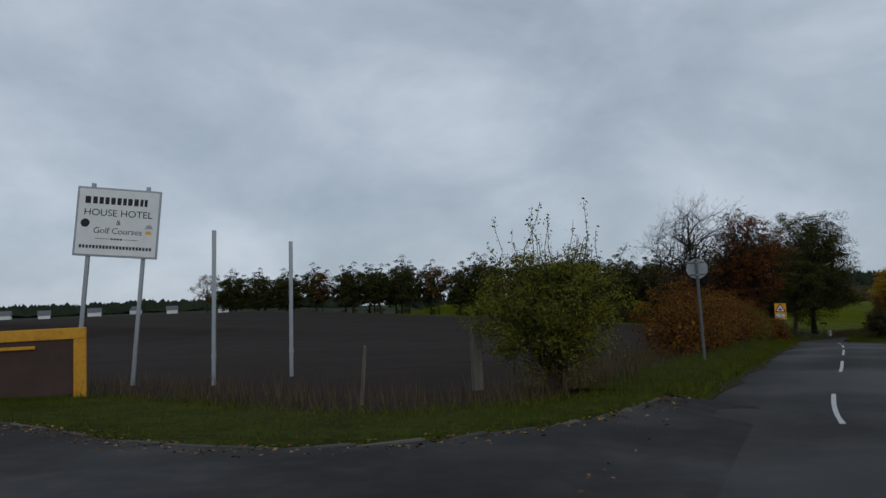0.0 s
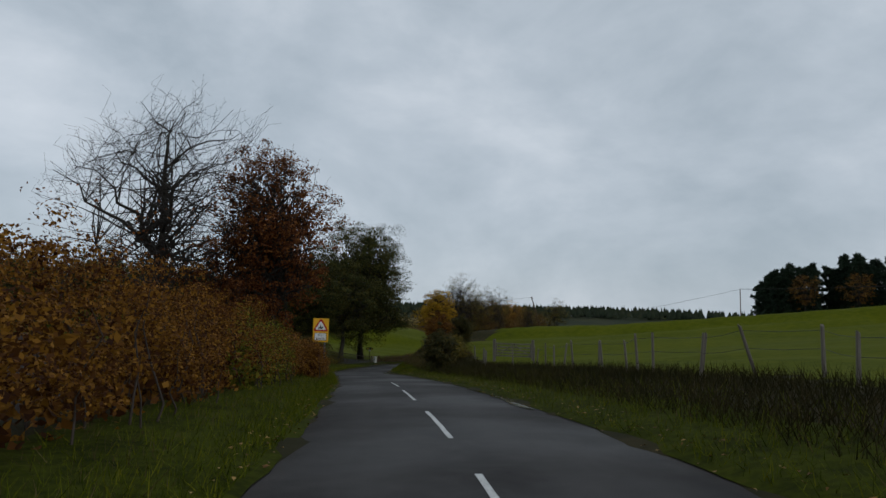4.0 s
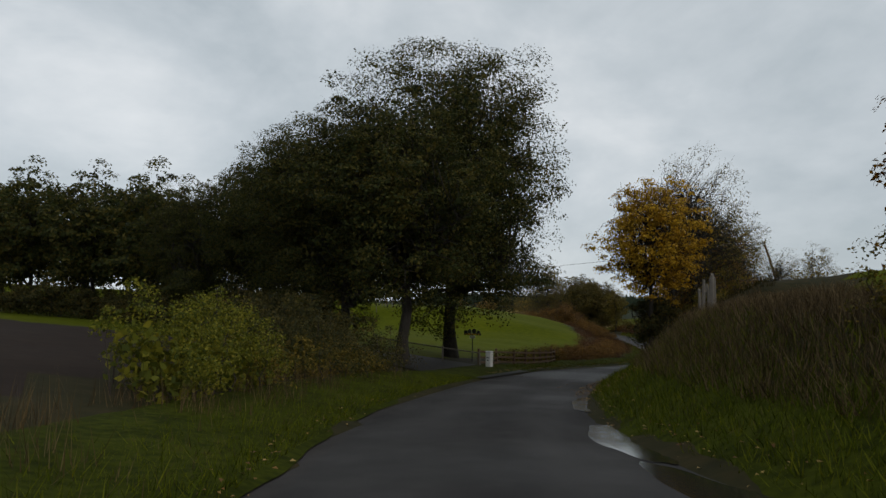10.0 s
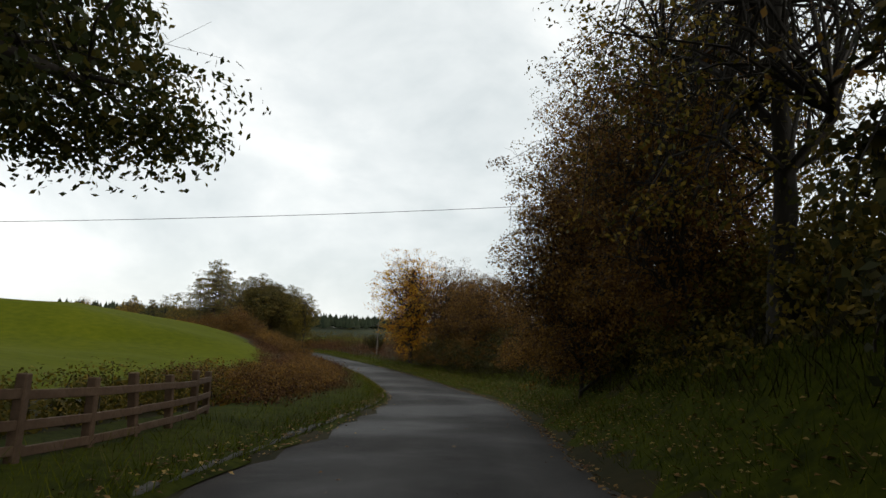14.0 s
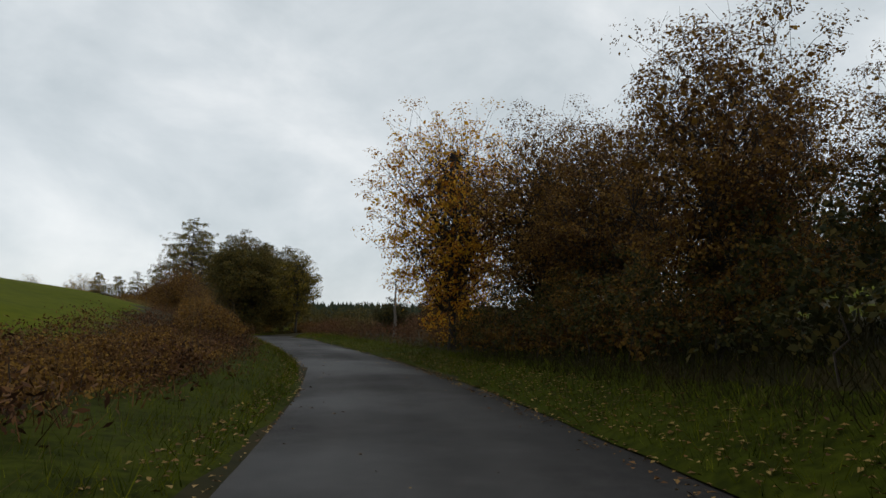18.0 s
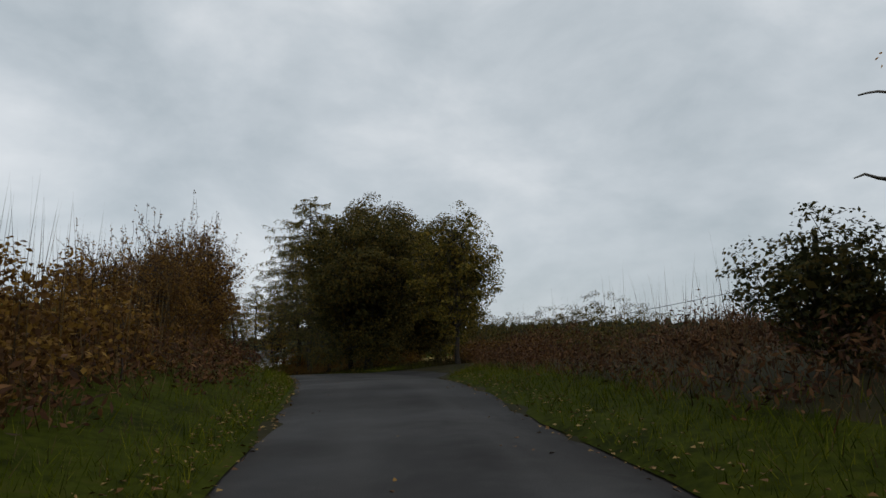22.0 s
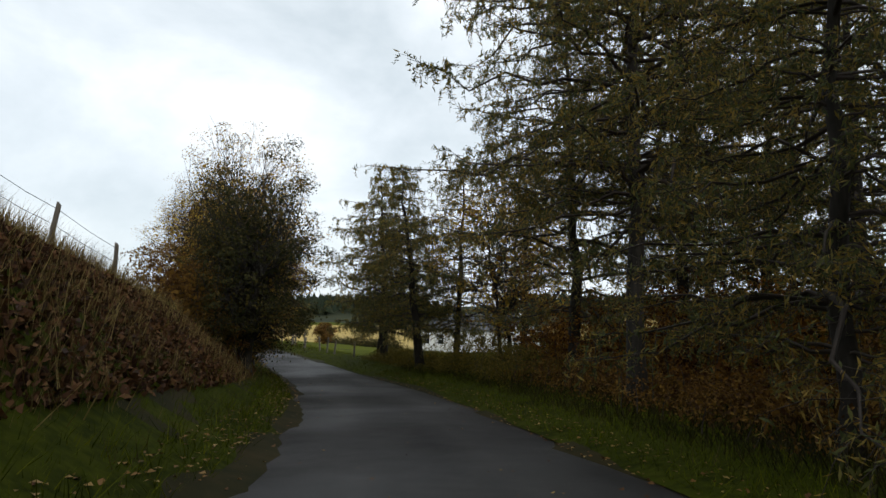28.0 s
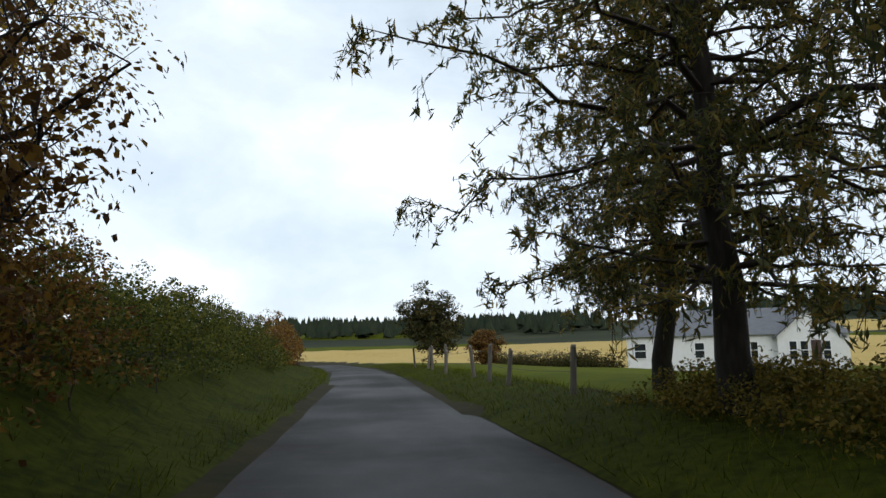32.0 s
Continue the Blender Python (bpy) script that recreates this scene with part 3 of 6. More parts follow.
# ---- the mouth of the side road ----
def build_junction():
    inside = [(7.2, 13.4), (8.6, 11.0), (8.2, 6.0)]
    kerb = [(-23.4, 22.5), (-15.4, 17.6), (-6.9, 13.0), (-3.2, 10.2), (-0.7, 9.2), (1.1, 9.6), (2.9, 10.8), (4.2, 12.3), (5.6, 14.4)]
    _, k3 = spline([(x, y, 0.0) for x, y in kerb], 0.45)
    line = np.concatenate([k3[:, :2], spline([(x, y, 0.0) for x, y in kerb[-1:] + inside], 0.8)[1][1:, :2]])
    n = len(line)
    rows = []
    for v in (0.0, 0.7, 1.4, 2.1, 2.8, 3.5, 4.2, 5.0, 6.0, 7.0, 9.0, 12.0, 20.0, 30.0):
        rows.append(line + np.array((-0.5, -0.87)) * v)
    p = np.concatenate(rows)
    z = heights(p)
    sd = station(p)
    z = np.where((sd[:, 1] > EDGE_L + 1.0) & (sd[:, 1] < EDGE_R), np.minimum(z, sd[:, 2] - 0.06), np.where(sd[:, 1] > EDGE_L - 0.3, sd[:, 2] + 0.05, z + 0.09))
    i = (np.arange(13)[:, None] * n + np.arange(n - 1)).ravel()
    me = mesh_of("road_junction", np.c_[p, z], np.stack([i, i + n, i + n + 1, i + 1], 1), [BAY], None, True)
    tagged(new("road_junction", me), "damp asphalt mouth of the side road", "road", kind="structure")
    line = k3[:, :2]
    n = len(line)
    rows = [line + np.array((0.25, 0.97)) * v for v in (0.13, 0.4, 1.0, 2.0, 3.4, 5.2)]
    p = np.concatenate(rows)
    z = heights(p) + np.repeat([0.06, 0.10, 0.10, 0.10, 0.08, -0.15], n) + 0.04 * np.array([noise.noise((x * 1.1, y * 1.1, 2.0)) for x, y in p])
    i = (np.arange(5)[:, None] * n + np.arange(n - 1)).ravel()
    me = mesh_of("verge_corner", np.c_[p, z], np.stack([i, i + 1, i + n + 1, i + n], 1), [VERGE], None, True)
    tagged(new("verge_corner", me), "grassy verge round the junction corner", "verge", kind="structure")
    kerb_ob = tagged(new("kerb"), "low worn concrete kerb round the junction corner", "kerb", kind="structure")
    kerb_stones(kerb_ob, line[::2])
    return line


def kerb_stones(parent, line, drop=0.0):
    bm = bmesh.new()
    box(bm, -0.06, -0.43, -0.12, 0.06, 0.43, 0.10, bevel=0.018)
    me = bpy.data.meshes.new("kerb_stone")
    bm.to_mesh(me)
    bm.free()
    me.materials.append(KERB)
    for a, b in zip(line[:-1], line[1:]):
        m = (a + b) / 2
        st = child("kerb_stone", me, parent)
        st.matrix_basis = pose(m[0], m[1], ground(m[0], m[1]) - drop + random.uniform(-0.03, 0.01), random.uniform(-3, 3), random.uniform(-3, 3), math.degrees(math.atan2(-(b - a)[0], (b - a)[1])))


CORNER = build_junction()
kerb_lane = tagged(new("kerb"), "low concrete kerb at the lane's edge by the rail fence", "kerb", kind="structure")
kerb_stones(kerb_lane, np.array([on(s, EDGE_L - 0.12) for s in np.arange(113, 149, 0.88)]), 0.05)


# ---- white line and puddles ----
def build_marks():
    marks = tagged(new("centre_line"), "worn white dashes down the middle of the lane", "road marking", kind="structure")
    for k, s in enumerate((-3.5, 4.6, 12.6, 21.8, 29.2, 36.0, 43.6, 52.4)):
        v, rows = [], 14
        for q in np.linspace(s, s + (4.2 if s < 40 else 5.4), rows):
            z = np.interp(q, LS, LP[:, 2]) + 0.047
            for e in (-0.04, 0.04):
                x, y = on(q, 0.78 + e + 0.012 * noise.noise((q * 3, e * 90, k)))
                v.append((x, y, z))
        i = np.arange(rows - 1) * 2
        child("dash", mesh_of("dash", v, np.stack([i, i + 1, i + 3, i + 2], 1), [PAINT]), marks)
    for s, d, a, b in ((42.6, 2.95, 1.4, 0.11), (45.6, 3.1, 1.5, 0.15), (48.9, 3.05, 1.1, 0.09), (52.5, 3.2, 1.5, 0.13), (84.5, 2.75, 4.0, 0.5), (91.0, 2.9, 2.5, 0.42), (98.5, 3.0, 2.2, 0.35), (101.0, 1.7, 1.7, 0.42)):
        v = []
        for u in np.linspace(0, 2 * math.pi, 40, endpoint=False):
            f = 1 + 0.35 * noise.noise((math.cos(u) * 1.7, math.sin(u) * 1.7, s))
            q = s + a * f * math.cos(u)
            x, y = on(q, d + b * f * math.sin(u))
            v.append((x, y, np.interp(q, LS, LP[:, 2]) + 0.016))
        me = bpy.data.meshes.new("puddle")
        me.from_pydata(v, [], [list(range(len(v)))])
        me.materials.append(WATER)
        tagged(new("puddle", me), "shallow puddle at the lane's edge", "puddle", "puddles", "structure")


build_marks()


# ---- plants ----
def tubes(lines, sides=5):
    """Tapered tubes along (points, radii) lines, as vertex and face arrays."""
    vs, fs, base = [], [], 0
    for pts, rad in lines:
        pts = np.asarray(pts, float)
        t = np.gradient(pts, axis=0)
        t /= np.linalg.norm(t, axis=1)[:, None] + 1e-9
        a = np.cross(t, (0.31, 0.74, 0.59))
        a /= np.linalg.norm(a, axis=1)[:, None] + 1e-9
        b = np.cross(t, a)
        u = np.arange(sides) * 2 * math.pi / sides
        ring = pts[:, None] + np.asarray(rad)[:, None, None] * (np.cos(u)[None, :, None] * a[:, None] + np.sin(u)[None, :, None] * b[:, None])
        vs.append(ring.reshape(-1, 3))
        n = len(pts)
        i = np.arange(n - 1)[:, None] * sides + np.arange(sides)
        j = np.arange(n - 1)[:, None] * sides + (np.arange(sides) + 1) % sides
        fs.append(np.stack([i, j, j + sides, i + sides], -1).reshape(-1, 4) + base)
        base += n * sides
    return np.concatenate(vs), np.concatenate(fs)


def leaf_mesh(name, at, size, mat, rng, long=1.0, hang=0.0, spread=0.35, wide=0.33, face=None):
    """One four-cornered leaf at each place, turned at random; hang pulls them towards hanging down, face turns them outward."""
    n = len(at)
    nrm = rng.normal(size=(n, 3)) * (1.0 if face is None else 0.75)
    if face is not None:
        nrm = nrm + face
    nrm /= np.linalg.norm(nrm, axis=1)[:, None]
    t = rng.normal(size=(n, 3))
    t[:, 2] -= hang
    t -= (t * nrm).sum(1)[:, None] * nrm
    t /= np.linalg.norm(t, axis=1)[:, None] + 1e-9
    b = np.cross(nrm, t)
    k = size * (1 + spread * rng.uniform(-1, 1, (n, 1)))
    v = np.stack([at - t * k * 0.5 * long, at + b * k * wide + nrm * k * 0.08, at + t * k * 0.5 * long, at - b * k * wide + nrm * k * 0.08], 1).reshape(-1, 3)
    return mesh_of(name, v, np.arange(4 * n).reshape(-1, 4), [mat])


def bent(a, b, rng, lift=0.0, wob=0.06, n=6):
    a, b = np.asarray(a, float), np.asarray(b, float)
    u = np.linspace(0, 1, n)[:, None]
    far = np.linalg.norm(b - a)
    p = a + (b - a) * u
    p[:, 2] += lift * far * np.sin(u[:, 0] * math.pi)
    p[1:-1] += rng.normal(size=(n - 2, 3)) * wob * far * 0.5
    return p


def broadleaf(name, h, rad, leaf, label, category="tree", seed=1, clear=0.25, clumps=130, per=90, size=0.16, trunk=0.2, limbs=7, lean=(0, 0), squash=1.0, bare=0.0, hang=0.3, tall=1.0, stems=1, clump_r=0.16, bark=None, inner=1.0, bough=None):
    """A broad-leaved tree or shrub at the origin: trunk(s), limbs with their twigs, and a crown of clumped leaves with gaps."""
    rng = np.random.default_rng(seed)
    bark = bark or BARK
    thing = tagged(new(name), label, category)
    z0 = clear * h
    cz, hz = (h + z0) / 2, (h - z0) / 2 * tall
    clumps = int(clumps * (1.0 if bare else 1.35))
    centres = []
    while len(centres) < clumps:
        d = rng.normal(size=3)
        d /= np.linalg.norm(d)
        r = rng.uniform(0.35, 1.0) ** 0.55
        f = 1 + 0.38 * noise.noise((d[0] * 1.9 + seed, d[1] * 1.9, d[2] * 1.9)) + 0.18 * noise.noise((d[0] * 5 + seed, d[1] * 5, d[2] * 5))
        c = d * r * f
        w = 1.0 if c[2] > -0.2 else 0.9
        centres.append((c[0] * rad * w + lean[0], c[1] * rad * w * squash + lean[1], cz + c[2] * hz))
    if bough:
        b = rng.normal(size=(bough[4], 3))
        b *= bough[3] * rng.uniform(0.3, 1.0, (bough[4], 1)) ** 0.6 / np.linalg.norm(b, axis=1)[:, None]
        centres += list(b * (1, 1, 0.75) + bough[:3])
    centres = np.array(centres)
    top = np.array((lean[0] * 0.8, lean[1] * 0.8, z0 + (h - z0) * 0.78))
    trunks = []
    for k in range(stems):
        off = rng.normal(size=2) * (0 if stems == 1 else 0.12 * rad)
        end = top + (0 if stems == 1 else 1) * np.r_[rng.normal(size=2) * rad * 0.45, -rng.uniform(0, 0.2) * h]
        line = bent((off[0], off[1], -0.25), end, rng, 0, 0.012 if stems == 1 else 0.05, 9)
        r0 = trunk * (1 if stems == 1 else 0.55)
        radii = np.linspace(r0, r0 * 0.22, 9)
        radii[0] *= 1.45
        trunks.append((line, radii))
        child("trunk" if stems == 1 else "stem", mesh_of("trunk", *tubes([(line, radii)], 9), [bark], None, True), thing)
    order = rng.permutation(len(centres))
    groups = np.array_split(order, limbs)
    for g in groups:
        aim = centres[g[0]]
        line0, r0 = trunks[int(rng.integers(stems))]
        zs = line0[:, 2]
        k = int(np.clip(np.searchsorted(zs, max(z0 * 0.8, aim[2] - np.hypot(aim[0], aim[1]) * 0.9)), 2, 8))
        main = bent(line0[k], aim, rng, 0.10, 0.09, 7)
        parts = [(main, np.linspace(r0[k] * 0.75, 0.012, 7))]
        near = sorted(g[1:], key=lambda q: np.linalg.norm(centres[q] - aim))
        for q in near:
            j = int(np.argmin(np.linalg.norm(main - centres[q], axis=1) + np.linspace(0.4, 0, 7) * 0))
            j = max(1, j - 1)
            parts.append((bent(main[j], centres[q], rng, 0.06, 0.12, 5), np.linspace(max(0.012, parts[0][1][j] * 0.5), 0.006, 5)))
            for _ in range(4 if bare else 1):
                e = centres[q] + rng.normal(size=3) * rad * 0.085 + (0, 0, rad * 0.07)
                parts.append((bent(centres[q] - (centres[q] - main[j]) * rng.uniform(0.05, 0.4), e, rng, 0, 0.22, 5 if bare else 3), np.linspace(0.008, 0.003, 5 if bare else 3)))
        child("limb", mesh_of("limb", *tubes(parts, 3), [bark]), thing)
    keep = centres[(centres[:, 2] - z0) / max(h - z0, 0.1) < 1 - bare * rng.uniform(0.6, 1.3, len(centres))] if bare else centres
    if len(keep):
        at = np.repeat(keep, per, 0)
        k = rng.normal(size=(len(at), 3))
        k /= np.linalg.norm(k, axis=1)[:, None]
        k[:, 2] = np.where((k[:, 2] < 0) & (rng.uniform(size=len(k)) < 0.55), -k[:, 2], k[:, 2])
        face = k * 0.9 + (0, 0, 0.7) + (at - (lean[0], lean[1], cz)) / rad * 0.5
        k *= (1 - 0.62 * rng.uniform(0, 1, (len(at), 1)) ** 1.6) * (rad * clump_r * 1.4) * np.repeat(rng.uniform(0.55, 1.3, (len(keep), 1)), per, 0)
        k[:, 2] *= 0.66
        at = at + k
        if not bare and per > 30 and inner:
            core = keep[rng.integers(0, len(keep), int(len(keep) * per * (0.10 if per > 60 else 0.07) * inner))]
            mid = np.array((lean[0], lean[1], cz))
            core = mid + (core - mid) * rng.uniform(0.3, 0.88, (len(core), 1)) + rng.normal(size=(len(core), 3)) * rad * 0.06
            wide = leaf_mesh("inner_foliage", core, size * 2.4, leaf, rng, 1.0, 0)
            child("inner_foliage", wide, thing)
        child("crown", leaf_mesh("crown", at, size, leaf, rng, 1.1, hang, face=face), thing)
    return thing


def whips(thing, rad, z0, z1, count, leaf, size, seed):
    """Long upright shoots standing out of a shrub, thinly leaved."""
    rng = np.random.default_rng(seed)
    lines, at = [], []
    for k in range(count):
        a, r = rng.uniform(0, 6.283), rad * rng.uniform(0.1, 0.95)
        b = np.array((r * math.cos(a), r * math.sin(a), z0 * rng.uniform(0.6, 1.0)))
        e = b + (rng.normal() * 0.3 + b[0] * 0.25, rng.normal() * 0.3 + b[1] * 0.25, rng.uniform(0.35, 1.0) * (z1 - z0) + 0.3)
        p = bent(b, e, rng, 0, 0.05, 6)
        lines.append((p, np.linspace(0.012, 0.004, 6)))
        u = rng.uniform(0.15, 1, (34, 1))
        at.append(np.stack([np.interp(u[:, 0], np.linspace(0, 1, 6), p[:, c]) for c in range(3)], 1) + rng.normal(size=(34, 3)) * 0.045)
    child("shoot", mesh_of("shoot", *tubes(lines, 4), [TWIG]), thing)
    child("shoot_foliage", leaf_mesh("shoot_foliage", np.concatenate(at), size, leaf, rng, 1.4, 0.2), thing)


def conifer(name, h, rad, leaf, label, seed=1, clear=0.12, whorls=22, per=6, size=0.08, trunk=0.2, droop=0.25, dense=26, lean=0.0, gaps=0.15, spray=6.5, taper=0.55, pruned=(0.0, 9.0)):
    """A larch or spruce: straight trunk, drooping branches in whorls, hanging sprays of needles."""
    rng = np.random.default_rng(seed)
    thing = tagged(new(name), label, "tree")
    spine = bent((0, 0, -0.25), (lean, lean * 0.3, h), rng, 0, 0.012, 12)
    radii = np.linspace(trunk, 0.015, 12)
    radii[0] *= 1.3
    child("trunk", mesh_of("trunk", *tubes([(spine, radii)], 10), [BARK], None, True), thing)
    at = []
    for w in range(whorls):
        u = (w + rng.uniform(0, 0.6)) / whorls
        z = h * (clear + (1 - clear) * u)
        base = np.array([np.interp(z, spine[:, 2], spine[:, k]) for k in range(3)])
        reach = rad * (1 - u) ** taper * (0.6 if u < 0.06 else 1) * rng.uniform(0.75, 1.1) + 0.15
        lines = []
        for k in range(per):
            if rng.uniform() < gaps:
                continue
            a = 2 * math.pi * (k + rng.uniform(-0.35, 0.35)) / per + w * 0.7
            ln = reach * rng.uniform(0.45, 1.15)
            if z < pruned[0]:
                ln = min(ln, pruned[1])
            q = np.linspace(0, 1, 8)
            bow, tilt = droop * rng.uniform(0.4, 1.5), rng.normal() * 0.14 + 0.12
            root = base + (0, 0, rng.normal() * 0.3 * h / whorls)
            pts = np.stack([root[0] + np.cos(a) * ln * q, root[1] + np.sin(a) * ln * q, root[2] + ln * (tilt * q - bow * q**2 * 1.2 + 0.55 * bow * q**5)], 1)
            pts[1:] += rng.normal(size=(7, 3)) * 0.022 * ln
            lines.append((pts, np.linspace(0.012 + 0.011 * ln, 0.005, 8)))
            for j in range(max(4, int(ln * spray * 0.75))):
                v = rng.uniform(0.15, 1.0)
                o = np.array([np.interp(v, q, pts[:, c]) for c in range(3)])
                l2 = (rng.uniform(0.10, 0.34) * ln * (1.2 - v) + 0.22) * rng.uniform(0.7, 1.2)
                b = a + rng.choice((-1, 1)) * rng.uniform(0.35, 1.25)
                e = o + np.array((math.cos(b), math.sin(b), rng.uniform(-0.55, 0.12))) * l2
                m = (o + e) / 2 + (0, 0, 0.08 * l2)
                lines.append((np.array([o, m, e]), [0.007, 0.006, 0.003]))
                f = rng.uniform(0.1, 1, (dense // 2, 1))
                at.append(o + (e - o) * f + (0, 0, 0.16 * l2) * f * (1 - f) * 2 + rng.normal(size=(dense // 2, 3)) * 0.03)
                for _ in range(2):
                    u2 = rng.uniform(0.3, 1.0)
                    o2 = o + (e - o) * u2
                    e2 = o2 + (rng.normal() * 0.10, rng.normal() * 0.10, -rng.uniform(0.12, 0.62) * (0.5 + droop))
                    lines.append((np.array([o2, (o2 + e2) / 2, e2]), [0.005, 0.004, 0.003]))
                    f = rng.uniform(0, 1, (max(3, dense // 3), 1))
                    at.append(o2 + (e2 - o2) * f + rng.normal(size=(len(f), 3)) * 0.022)
            f = rng.uniform(0.25, 1, (dense, 1))
            at.append(np.stack([np.interp(f[:, 0], q, pts[:, c]) for c in range(3)], 1) + rng.normal(size=(dense, 3)) * 0.04)
        if lines:
            child("branch", mesh_of("branch", *tubes(lines, 3), [TWIG]), thing)
    child("crown", leaf_mesh("crown", np.concatenate(at), size, leaf, rng, 1.6, 0.8, 0.4, 0.17), thing)
    return thing


def place(thing, x, y, turn=0.0, sink=0.05, scale=1.0):
    thing.matrix_basis = pose(x, y, ground(x, y) - sink, 0, 0, turn) @ Matrix.Scale(scale, 4)
    return thing


def again(thing, x, y, turn=0.0, scale=1.0, sink=0.05, label=""):
    ob = copy_thing(thing, pose(x, y, ground(x, y) - sink, 0, 0, turn))
    ob.scale = (scale, scale, scale * random.uniform(0.92, 1.08))
    return tagged(ob, label)


def hedge(name, s0, s1, d0, d1, h, mat, label, seed, per_m=900, size=0.085, category="hedge", rag=0.35, stems=3):
    """A stretch of hedge between two stations, between two distances across, with a ragged top."""
    rng = np.random.default_rng(seed)
    thing = tagged(new(name), label, category)
    n = int((s1 - s0) * per_m)
    k = max(6, int((s1 - s0) * 26))
    cs, cd = rng.uniform(s0, s1, k), rng.uniform(0, 1, k)
    top = np.array([h * (1 + rag * noise.noise((q * 0.55, seed, 0)) + 0.5 * rag * noise.noise((q * 1.9, seed, 4))) for q in cs])
    across = 1 - np.abs(2 * cd - 1) ** 2.2 * 0.55
    cz = rng.uniform(0.24 if h > 1.6 else 0.06, 1.0, k) ** 0.8 * top * across
    cd = d0 + (d1 - d0) * cd
    xy = np.array([on(a, b) for a, b in zip(cs, cd)])
    gz = heights(xy)
    c = np.c_[xy, gz + cz]
    pick = rng.integers(0, k, n)
    k3 = rng.normal(size=(n, 3))
    k3 /= np.linalg.norm(k3, axis=1)[:, None]
    k3[:, 2] = np.where((k3[:, 2] < 0) & (rng.uniform(size=n) < 0.5), -k3[:, 2], k3[:, 2])
    at = c[pick] + k3 * (1 - 0.6 * rng.uniform(0, 1, (n, 1)) ** 1.5) * (0.32, 0.32, 0.24) * rng.uniform(0.6, 1.25, (k, 1))[pick]
    m = int((s1 - s0) * 280)
    deep = rng.integers(0, k, m)
    mid = np.array([on(q, (d0 + d1) / 2) for q in cs])
    heart = np.c_[mid[deep] + (c[deep, :2] - mid[deep]) * rng.uniform(0.1, 0.85, (m, 1)), gz[deep] + cz[deep] * rng.uniform(0.1, 0.82, m)]
    lines = []
    for q in rng.permutation(k)[: int((s1 - s0) * stems)]:
        b = np.array((*(xy[q] + rng.normal(size=2) * 0.15), gz[q] - 0.1))
        lines.append((bent(b, c[q] + (0, 0, 0.15), rng, 0, 0.08, 5), np.linspace(0.02, 0.005, 5)))
    o = np.array((*on((s0 + s1) / 2, (d0 + d1) / 2), 0.0))
    o[2] = ground(o[0], o[1])
    v, f = tubes(lines, 4)
    tagged(child("stemwork", mesh_of("stemwork", v - o, f, [TWIG]), thing), kind="stuff")
    child("inner_foliage", leaf_mesh("inner_foliage", heart - o, 0.17, mat, rng, 1.0, 0), thing)
    child("foliage", leaf_mesh("foliage", at - o, size, mat, rng, 1.1, 0.2, face=k3 * 0.9 + (0, 0, 0.6)), thing)
    thing.location = Vector(o)
    return thing


def blades(name, pts, h, w, mat, label, rng, lean=0.35, category="grass", spread=0.5):
    """Standing blades, one triangle each, at plan points: of kind stuff."""
    n = len(pts)
    z = heights(pts)
    k = h * (1 + spread * rng.uniform(-1, 1, n))
    a = rng.uniform(0, 2 * math.pi, n)
    side = np.stack([np.cos(a), np.sin(a), 0 * a], 1) * (w * 0.5)
    b = np.c_[pts, z - 0.02]
    tip = b + np.stack([rng.normal(size=n) * lean * k, rng.normal(size=n) * lean * k, k], 1)
    v = np.stack([b - side, b + side, tip], 1).reshape(-1, 3)
    me = mesh_of(name, v, np.arange(3 * n).reshape(-1, 3), [mat])
    return tagged(new(name, me), label, category, kind="stuff")


def band(s0, s1, d0, d1, n, rng, clump=0.0):
    s, d = rng.uniform(s0, s1, n), rng.uniform(d0, d1, n)
    d = d + shift(s, d)
    free = ~in_bay(s, d)
    s, d = s[free], d[free]
    p = np.array([np.interp(s, LS, LP[:, k]) + d * np.interp(s, LS, LR[:, k]) for k in (0, 1)]).T
    if clump:
        f = np.array([noise.noise((x * clump, y * clump, 9.0)) for x, y in p])
        p = p[f > -0.05]
    return p


